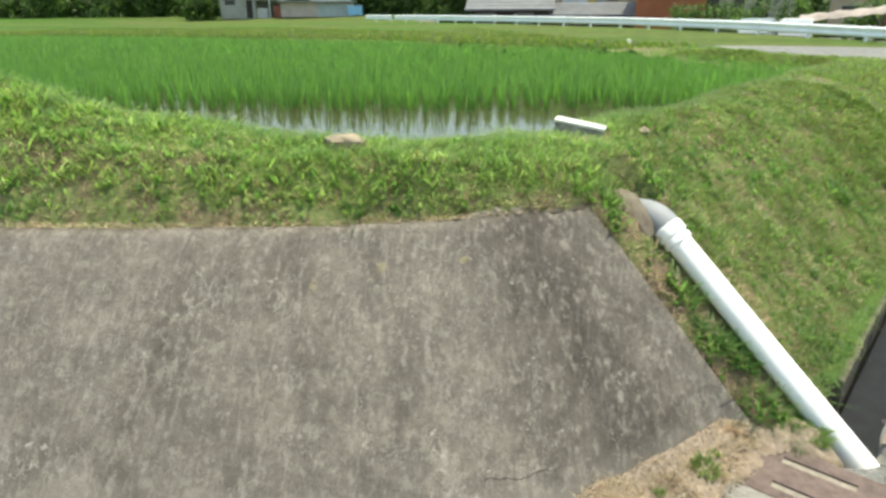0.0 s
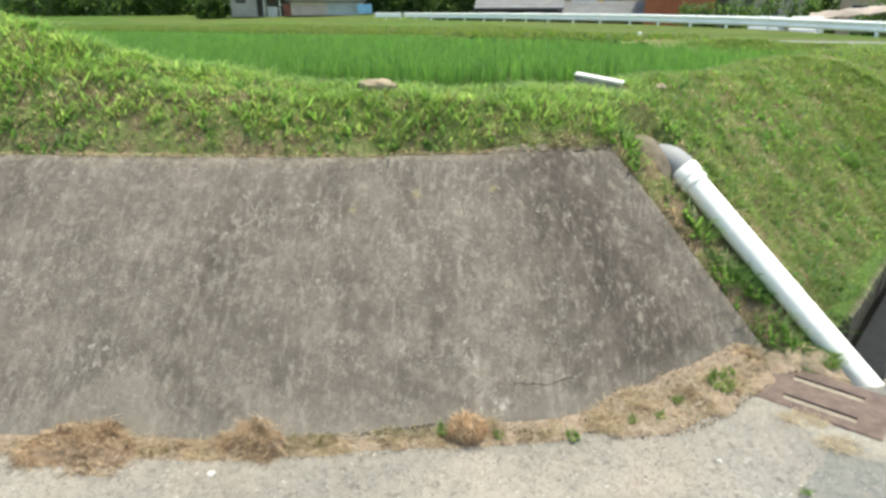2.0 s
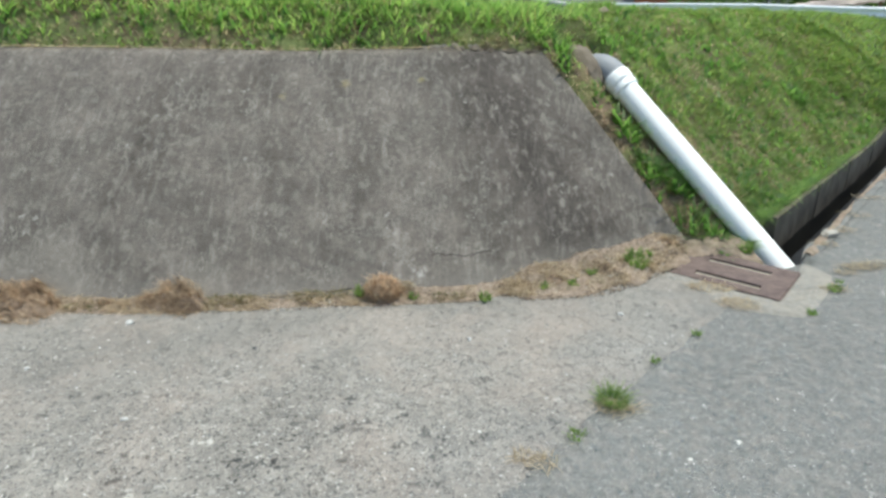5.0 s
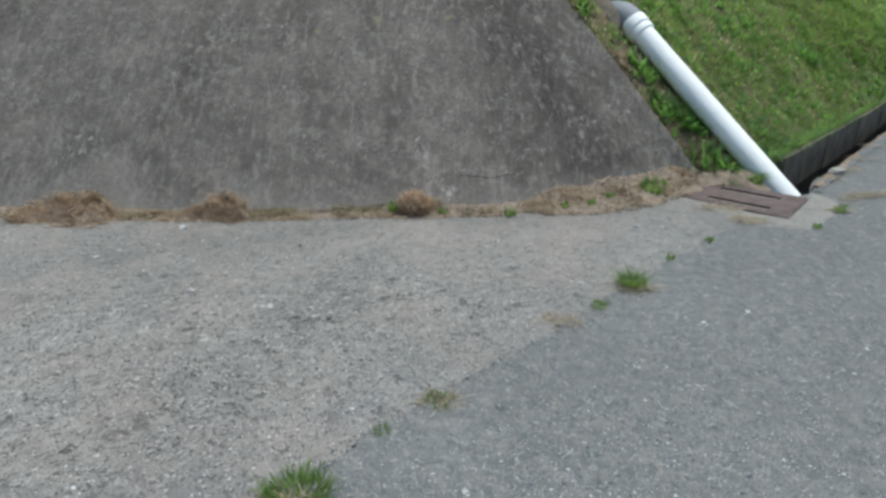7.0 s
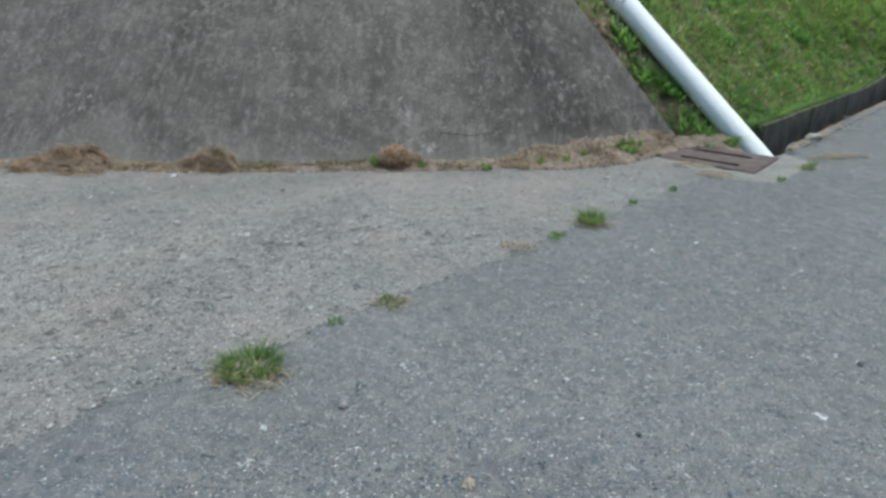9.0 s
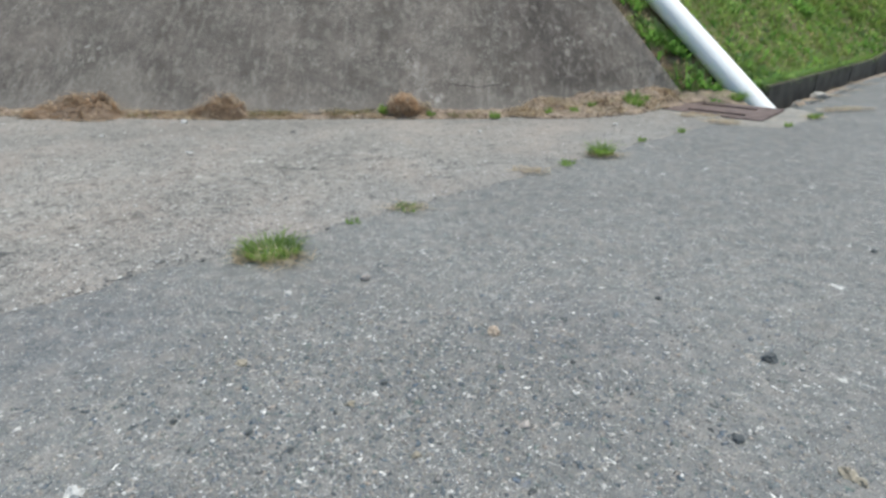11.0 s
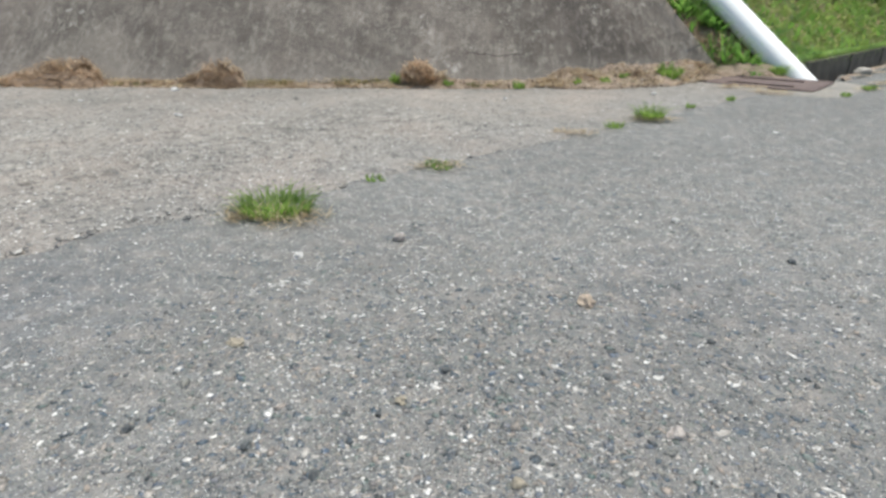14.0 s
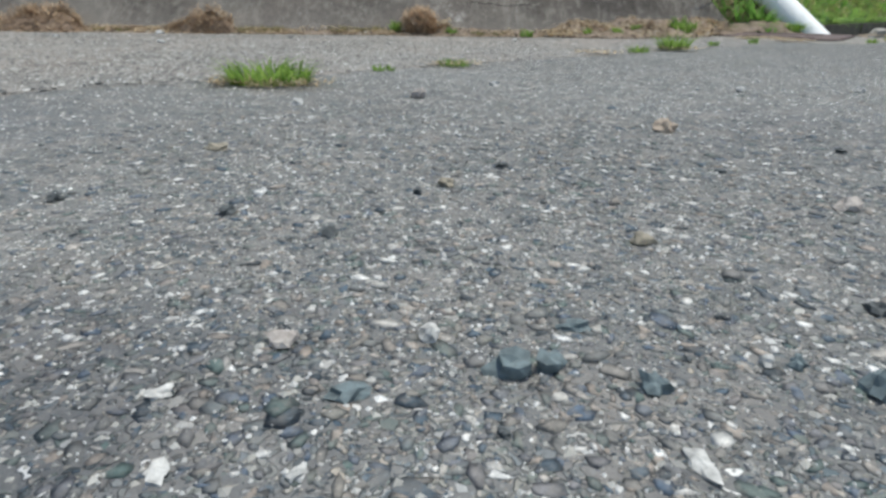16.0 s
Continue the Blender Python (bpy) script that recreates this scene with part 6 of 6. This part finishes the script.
# ---- houses ----
glass_mat = plain("dark_window_glass", (0.03, 0.035, 0.04), 0.12, 0.5, vary=0.2)
frame_mat = plain("window_frame_metal", (0.45, 0.46, 0.47), 0.5, 0.4)
PAINTS = {n: plain(n, c, 0.85, 0.2, vary=0.2, scale=1.2) for n, c in (
    ("grey_render", (0.36, 0.345, 0.32)), ("pink_block", (0.50, 0.42, 0.38)), ("white_siding", (0.70, 0.71, 0.72)), ("blue_grey_siding", (0.40, 0.45, 0.47)),
    ("brick_red", (0.30, 0.11, 0.055)), ("brown_wood", (0.14, 0.085, 0.05)), ("beige_render", (0.40, 0.33, 0.24)), ("dark_wood", (0.05, 0.042, 0.035)),
    ("red_panel", (0.34, 0.13, 0.10)), ("yellow_panel", (0.62, 0.46, 0.16)), ("roof_grey", (0.20, 0.205, 0.215)), ("roof_dark", (0.085, 0.09, 0.10)), ("blue_panel", (0.25, 0.5, 0.75)))}


def roof_bm(w, dp, h, rise, over=0.5):
    """Gable roof, ridge along x, one solid with small steps for the tile courses."""
    bm = bmesh.new()
    n = 7
    half = dp / 2 + over
    line = []
    for i in range(n):
        line += [(-half * (1 - i / n), h + rise * i / n - 0.05 + 0.1), (-half * (1 - (i + 1) / n), h + rise * (i + 1) / n - 0.05 + 0.06)]
    line = line + [(-y, z) for y, z in line[::-1]]
    line += [(half, h - 0.08), (0.0, h + rise - 0.12), (-half, h - 0.08)]
    a = [bm.verts.new((-w / 2 - over, y, z)) for y, z in line]
    b = [bm.verts.new((w / 2 + over, y, z)) for y, z in line]
    for i in range(len(line)):
        k = (i + 1) % len(line)
        bm.faces.new((a[i], b[i], b[k], a[k]))
    bm.faces.new(a)
    bm.faces.new(b[::-1])
    bmesh.ops.remove_doubles(bm, verts=bm.verts[:], dist=1e-4)
    return bm


def wall_bm(w, dp, h, rise, openings):
    """Four walls with gables; the front has real openings, given as (x, z, width, height)."""
    bm = bmesh.new()
    t = 0.14
    xs = sorted({-w / 2, w / 2, *[o[0] - o[2] / 2 for o in openings], *[o[0] + o[2] / 2 for o in openings]})
    zs = sorted({0.0, h, *[o[1] for o in openings], *[o[1] + o[3] for o in openings]})
    for x0, x1 in zip(xs, xs[1:]):
        for z0, z1 in zip(zs, zs[1:]):
            cx, cz = (x0 + x1) / 2, (z0 + z1) / 2
            if not any(abs(cx - o[0]) < o[2] / 2 and o[1] < cz < o[1] + o[3] for o in openings):
                box(bm, x0, x1, -dp / 2, -dp / 2 + t, z0, z1)
    box(bm, -w / 2, w / 2, dp / 2 - t, dp / 2, 0, h)
    for s in (-1, 1):
        box(bm, s * w / 2 - (t if s > 0 else 0), s * w / 2 + (t if s < 0 else 0), -dp / 2 + t, dp / 2 - t, 0, h)
        if rise:
            x = s * (w / 2 - t / 2)
            vs = [bm.verts.new((x + e, y, z)) for e in (-t / 2, t / 2) for y, z in ((-dp / 2, h), (dp / 2, h), (0, h + rise))]
            bm.faces.new(vs[:3])
            bm.faces.new(vs[3:])
            for a, b in ((0, 1), (1, 2), (2, 0)):
                bm.faces.new((vs[a], vs[b], vs[b + 3], vs[a + 3]))
    return bm


def house(x, y, z, turn, w, dp, h, rise, wall_paint, roof_paint, openings, label, name="house", panels=()):
    if x < -8:
        z = float(field_z(np.array(x), np.array(y))) - 0.05
    ob = thing(name, pose(x, y, z, rz=turn), label, "house" if name == "house" else "shed", "buildings behind the paddy")
    part("wall", wall_bm(w, dp, h, rise, openings), PAINTS[wall_paint], ob)
    if rise:
        part("roof", roof_bm(w, dp, h, rise), PAINTS[roof_paint], ob)
    else:
        part("roof", boxed(-w / 2 - 0.3, w / 2 + 0.3, -dp / 2 - 0.4, dp / 2 + 0.3, h, h + 0.14, bevel=0.03), PAINTS[roof_paint], ob)
    for ox, oz, ow, oh in openings:
        win = part("window" if oz > 0.3 else "door", boxed(ox - ow / 2, ox + ow / 2, -dp / 2 + 0.05, -dp / 2 + 0.09, oz, oz + oh), frame_mat, ob)
        part("pane", boxed(ox - ow / 2 + 0.06, ox + ow / 2 - 0.06, -dp / 2 + 0.03, -dp / 2 + 0.047, oz + 0.06, oz + oh - 0.06), glass_mat if oz > 0.3 else PAINTS["dark_wood"], win)
    for px, pz, pw, ph, paint in panels:
        part("panel", boxed(px - pw / 2, px + pw / 2, -dp / 2 - 0.04, -dp / 2 - 0.003, pz, pz + ph), PAINTS[paint], ob)
    return ob


HOUSES = (
    (-26.6, 62.0, 2.2, 14, 2.9, 4.0, 2.4, 0.9, "grey_render", "roof_grey", ((-0.5, 1.2, 1.1, 0.6), (1.3, 0.0, 0.7, 1.8)), "small grey rendered shed with a dark window", "shed", ()),
    (-18.3, 62.0, 2.1, 12, 7.0, 4.0, 1.3, 0.0, "pink_block", "roof_grey", (), "low pinkish block outbuilding", "shed", ((1.7, 0.05, 3.4, 1.15, "blue_grey_siding"),)),
    (-18.6, 70.0, 2.4, 10, 5.0, 6.0, 5.2, 1.6, "white_siding", "roof_dark", ((-1.2, 1.9, 1.2, 0.7), (1.5, 1.9, 1.2, 0.7)), "white sided two-storey house", "house", ()),
    (0.8, 56.0, 0.6, -4, 6.4, 6.5, 2.0, 1.9, "dark_wood", "roof_grey", ((-2, 0.9, 1.6, 0.8), (1.2, 0.9, 1.6, 0.8)), "low dark wooden house with a grey tiled roof", "house", ()),
    (7.8, 62.5, 1.0, -8, 10.5, 6.0, 5.6, 1.6, "beige_render", "roof_dark", ((-2.6, 2.9, 0.9, 1.2), (2.6, 2.4, 1.0, 1.6)), "house front with red, yellow and white panels", "house",
     ((-4.6, 1.9, 1.6, 2.6, "red_panel"), (-3.5, 2.0, 0.6, 2.4, "yellow_panel"), (-0.8, 2.0, 2.3, 2.6, "white_siding"), (0.75, 2.0, 0.6, 2.4, "yellow_panel"), (1.55, 2.0, 0.8, 2.4, "blue_grey_siding"))),
    (7.3, 54.5, 0.7, -8, 9.5, 4.0, 1.45, 1.0, "dark_wood", "roof_grey", ((-2.5, 0.0, 1.6, 1.3),), "low lean-to shed with a grey roof", "shed", ()),
    (13.2, 51.5, 0.9, -14, 5.0, 5.0, 4.8, 1.4, "brick_red", "roof_dark", ((1.8, 2.9, 0.8, 1.0),), "brick red building beside green shrubs", "house", ()),
    (20.3, 56.0, 0.7, -18, 7.5, 5.0, 5.2, 1.5, "grey_render", "roof_dark", ((-2.4, 1.0, 1.2, 2.6), (-0.4, 1.0, 1.0, 2.6), (1.4, 1.0, 1.2, 2.6)), "grey house with tall dark windows", "house", ()),
    (26.5, 47.5, 0.7, -28, 5.5, 5.0, 3.0, 1.6, "beige_render", "roof_dark", ((-1.5, 1.0, 1.2, 1.0),), "beige rendered house with a dark roof", "house", ()),
)
for h in HOUSES:
    house(*h)

# open lean-to between the shed and the block outbuilding
lean = thing("lean_to", pose(-23.5, 62.4, float(field_z(np.array(-23.5), np.array(62.4))) - 0.05, rz=12), "open lean-to with a pale roof and brown panel", "shed", "buildings behind the paddy")
part("roof", boxed(-1.5, 1.5, -1.2, 1.4, 1.75, 1.84, bevel=0.02), PAINTS["white_siding"], lean)
part("back_wall", boxed(-1.45, 1.45, 1.2, 1.32, 0.0, 1.745), PAINTS["grey_render"], lean)
part("panel", boxed(0.45, 1.15, -0.9, -0.84, 0.0, 1.15), PAINTS["red_panel"], lean)
part("cabinet", boxed(-1.2, -0.2, -0.7, -0.1, 0.0, 0.95, bevel=0.02), PAINTS["white_siding"], lean)
for px, py in ((-1.4, -1.1), (0.1, -1.1), (1.4, -1.1)):
    part("post", boxed(px - 0.05, px + 0.05, py - 0.05, py + 0.05, 0, 1.745), PAINTS["white_siding"], lean)

# pale tarpaulin shelter and parked cars beyond the rail
tarp_mat = plain("faded_tarpaulin", (0.66, 0.58, 0.54), 0.8, 0.2, vary=0.3, scale=1.0)
shel = thing("tarp_shelter", pose(17.3, 33.2, 0.25, rz=-30), "low shelter under a faded pinkish tarpaulin", "shelter")


def tarp_bm():
    bm = bmesh.new()
    n, m = 12, 6
    vs = [[bm.verts.new((-1.9 + 3.8 * i / n, -1.0 + 2.0 * j / m, 1.35 + 0.4 * (i / n) + 0.35 * math.sin(math.pi * j / m) + 0.04 * math.sin(i * 2.1 + j))) for j in range(m + 1)] for i in range(n + 1)]
    for i in range(n):
        for j in range(m):
            bm.faces.new((vs[i][j], vs[i + 1][j], vs[i + 1][j + 1], vs[i][j + 1]))
    bmesh.ops.solidify(bm, geom=bm.faces[:], thickness=0.03)
    return bm


part("tarpaulin", tarp_bm(), tarp_mat, shel)
for px, py, pz in ((-1.75, -0.85, 1.35), (-1.75, 0.85, 1.35), (1.75, -0.85, 1.75), (1.75, 0.85, 1.75)):
    part("post", boxed(px - 0.04, px + 0.04, py - 0.04, py + 0.04, 0, pz + 0.05), PAINTS["brown_wood"], shel)

tyre_mat = plain("black_tyre", (0.02, 0.02, 0.02), 0.9, 0.2)


def car(x, y, z, turn, paint, label):
    ob = thing("car", pose(x, y, z, rz=turn), label, "car", "parked cars")
    prof = [(-1.7, 0.25), (-1.72, 0.75), (-1.55, 1.0), (-1.35, 1.45), (0.45, 1.48), (0.95, 0.98), (1.6, 0.88), (1.72, 0.6), (1.7, 0.25)]
    bm = bmesh.new()
    a = [bm.verts.new((px, -0.74, pz)) for px, pz in prof]
    b = [bm.verts.new((px, 0.74, pz)) for px, pz in prof]
    bm.faces.new(a)
    bm.faces.new(b[::-1])
    for i in range(len(prof)):
        k = (i + 1) % len(prof)
        bm.faces.new((a[i], b[i], b[k], a[k]))
    bmesh.ops.bevel(bm, geom=bm.edges[:], offset=0.06, segments=2, affect="EDGES")
    part("body", bm, paint, ob, smooth=False)
    for sy in (-1, 1):
        part("side_window", boxed(-1.25, 0.45, sy * 0.745 - 0.006, sy * 0.745 + 0.006, 0.98, 1.36), glass_mat, ob)
        for wx in (-1.05, 1.05):
            wh = part("wheel", tube([(wx, sy * 0.6, 0.28), (wx, sy * 0.76, 0.28)], 0.28, 18), tyre_mat, ob)
            part("rim", tube([(wx, sy * 0.755, 0.28), (wx, sy * 0.77, 0.28)], 0.17, 14), frame_mat, wh)
    part("windscreen", boxed(0.5, 0.9, -0.62, 0.62, 1.0, 1.03), glass_mat, ob)
    return ob


car(13.4, 33.6, 0.30, 62, PAINTS["blue_grey_siding"], "grey parked car behind the guard rail")
car(15.5, 34.0, 0.30, 64, PAINTS["white_siding"], "white parked car behind the guard rail")
van = thing("blue_sign_board", pose(-14.2, 60.0, float(field_z(np.array(-14.2), np.array(60.0))), rz=8), "light blue board beside the low outbuilding", "board")
part("board", boxed(-0.7, 0.7, -0.04, 0.04, 0.15, 1.0, bevel=0.01), PAINTS["blue_panel"], van)
for px in (-0.6, 0.6):
    part("post", boxed(px - 0.04, px + 0.04, 0.045, 0.12, -0.1, 1.05), frame_mat, van)


# ---- trees and shrubs behind ----
bark_mat = plain("grey_bark", (0.10, 0.08, 0.06), 0.95, 0.1, vary=0.4, scale=8)


def crown_leaves(n, w, dp, h, z0, size):
    """Leaves in uneven clumps, with gaps between them."""
    k = 34
    c = np.stack([rng.uniform(-w, w, k), rng.uniform(-dp, dp, k), z0 + h * rng.uniform(0.05, 1, k) ** 1.4], -1)
    r = rng.uniform(0.18, 0.42, k) * min(w, h)
    i = rng.integers(0, k, n)
    q = rng.normal(0, 0.55, (n, 3)) * r[i][:, None] + c[i]
    q[:, 2] = np.maximum(q[:, 2], 0.02)
    s = rng.uniform(0.6, 1.3, n) * size
    return blades("crown", q[:, 0], q[:, 1], q[:, 2], s, s * 0.7, s * rng.uniform(0.3, 1.5, n), tree_mat)


def tree(x, y, z, w, dp, h, z0, n, size, label, name="tree"):
    if x < -1:
        z = float(field_z(np.array(x), np.array(y))) - 0.05
    ob = thing(name, pose(x, y, z), label, name, "trees behind the paddy")
    bm = tube([(0, 0, -0.3), (0.05, 0, z0 + 0.3), (0.0, 0.05, z0 + h * 0.6)], 0.0, 9, radii=[0.06 * h, 0.04 * h, 0.015 * h])
    for k in range(5):
        a = k * 1.26
        limb = tube([(0, 0, z0 + 0.1 * h * k), (w * 0.35 * math.cos(a), dp * 0.35 * math.sin(a), z0 + h * (0.25 + 0.12 * k)), (w * 0.7 * math.cos(a), dp * 0.7 * math.sin(a), z0 + h * (0.4 + 0.12 * k))], 0.0, 6, radii=[0.03 * h, 0.02 * h, 0.008 * h])
        me = bpy.data.meshes.new("limb")
        limb.to_mesh(me)
        limb.free()
        bm.from_mesh(me)
        bpy.data.meshes.remove(me)
    part("trunk", bm, bark_mat, ob)
    part("crown", crown_leaves(n, w, dp, h, z0, size), None, ob)
    return ob


for x, y, z, w, dp, h, z0, n, size, name, label in (
        (-29.5, 60, 2.0, 1.15, 1.2, 2.7, 0.0, 3200, 0.22, "shrub", "dark green rounded shrub beside the grey shed"),
        (-32.5, 66, 2.0, 1.6, 1.3, 3.4, 0.0, 2600, 0.26, "shrub", "olive shrub beyond the field"),
        (-38.0, 70, 2.0, 3.0, 1.6, 3.6, 0.0, 3600, 0.32, "shrub", "dark hedge shrub beyond the field"),
        (-45.0, 72, 2.0, 3.4, 1.6, 4.2, 0.0, 3800, 0.32, "shrub", "dark hedge shrub beyond the field"),
        (-52.5, 73, 2.0, 3.6, 1.6, 3.9, 0.0, 3800, 0.32, "shrub", "dark hedge shrub beyond the field"),
        (-60.0, 74, 2.0, 3.6, 1.6, 4.4, 0.0, 3800, 0.32, "shrub", "dark hedge shrub beyond the field"),
        (-14.2, 63, 2.0, 0.9, 0.9, 3.4, 0.0, 2600, 0.22, "shrub", "dark shrub beside the light blue board"),
        (-11.0, 64, 2.0, 2.2, 2.0, 4.5, 0.0, 4200, 0.28, "tree", "dark leafy tree between the houses"),
        (-6.6, 62, 1.8, 2.4, 2.0, 4.8, 0.0, 4200, 0.28, "tree", "dark leafy tree between the houses"),
        (-3.0, 62, 1.6, 1.6, 1.6, 4.2, 0.0, 3500, 0.26, "tree", "leafy tree beside the dark wooden house"),
        (-26, 78, 2.5, 4.5, 2.5, 7.0, 0.0, 4000, 0.42, "tree", "dark green tree behind the houses"),
        (-15, 80, 2.5, 5.5, 2.5, 7.5, 0.0, 4500, 0.42, "tree", "dark green tree behind the houses"),
        (-4, 78, 2.5, 5.0, 2.5, 7.0, 0.0, 4500, 0.42, "tree", "dark green tree behind the houses"),
        (17.5, 66, 0.3, 5.0, 2.5, 7.5, 0.0, 4500, 0.42, "tree", "dark green tree behind the houses"),
        (28, 60, 0.3, 5.0, 2.5, 7.5, 0.0, 4500, 0.42, "tree", "dark green tree behind the houses"),
        (13.6, 43.0, 0.3, 2.2, 1.3, 1.9, 0.0, 4200, 0.17, "shrub", "bright green shrub beyond the guard rail"),
        (16.6, 39.5, 0.3, 1.6, 1.2, 2.2, 0.0, 4000, 0.17, "shrub", "bright green shrub beyond the guard rail"),
        (23.0, 40.0, 0.3, 1.6, 1.2, 2.2, 0.0, 3000, 0.18, "shrub", "green shrub beyond the guard rail")):
    tree(x, y, z, w, dp, h, z0, n, size, label, name)


def hill():
    verts, faces = [], []
    xs = np.linspace(-420, 420, 90)
    for x in xs:
        top = 26 + 9 * math.sin(x / 47) + 6 * math.sin(x / 19 + 1) + 2 * math.sin(x / 6)
        for v, k in ((0, 0.0), (30, 0.45), (60, 0.8), (90, 1.0), (160, 0.9)):
            verts.append((x, 150 + v + 8 * math.sin(x / 23 + v), 2 + top * k + 1.5 * math.sin(x / 5 + v)))
    for i in range(len(xs) - 1):
        for j in range(4):
            a = i * 5 + j
            faces.append((a, a + 5, a + 6, a + 1))
    return mesh_of("hill", verts, faces, hill_mat, True)


hill_mat = soil_material("wooded_hill", (0.018, 0.036, 0.014), (0.036, 0.062, 0.022), 0.25)
tagged(new("backdrop", hill()), "wooded hill behind the houses", "hill", kind="structure")
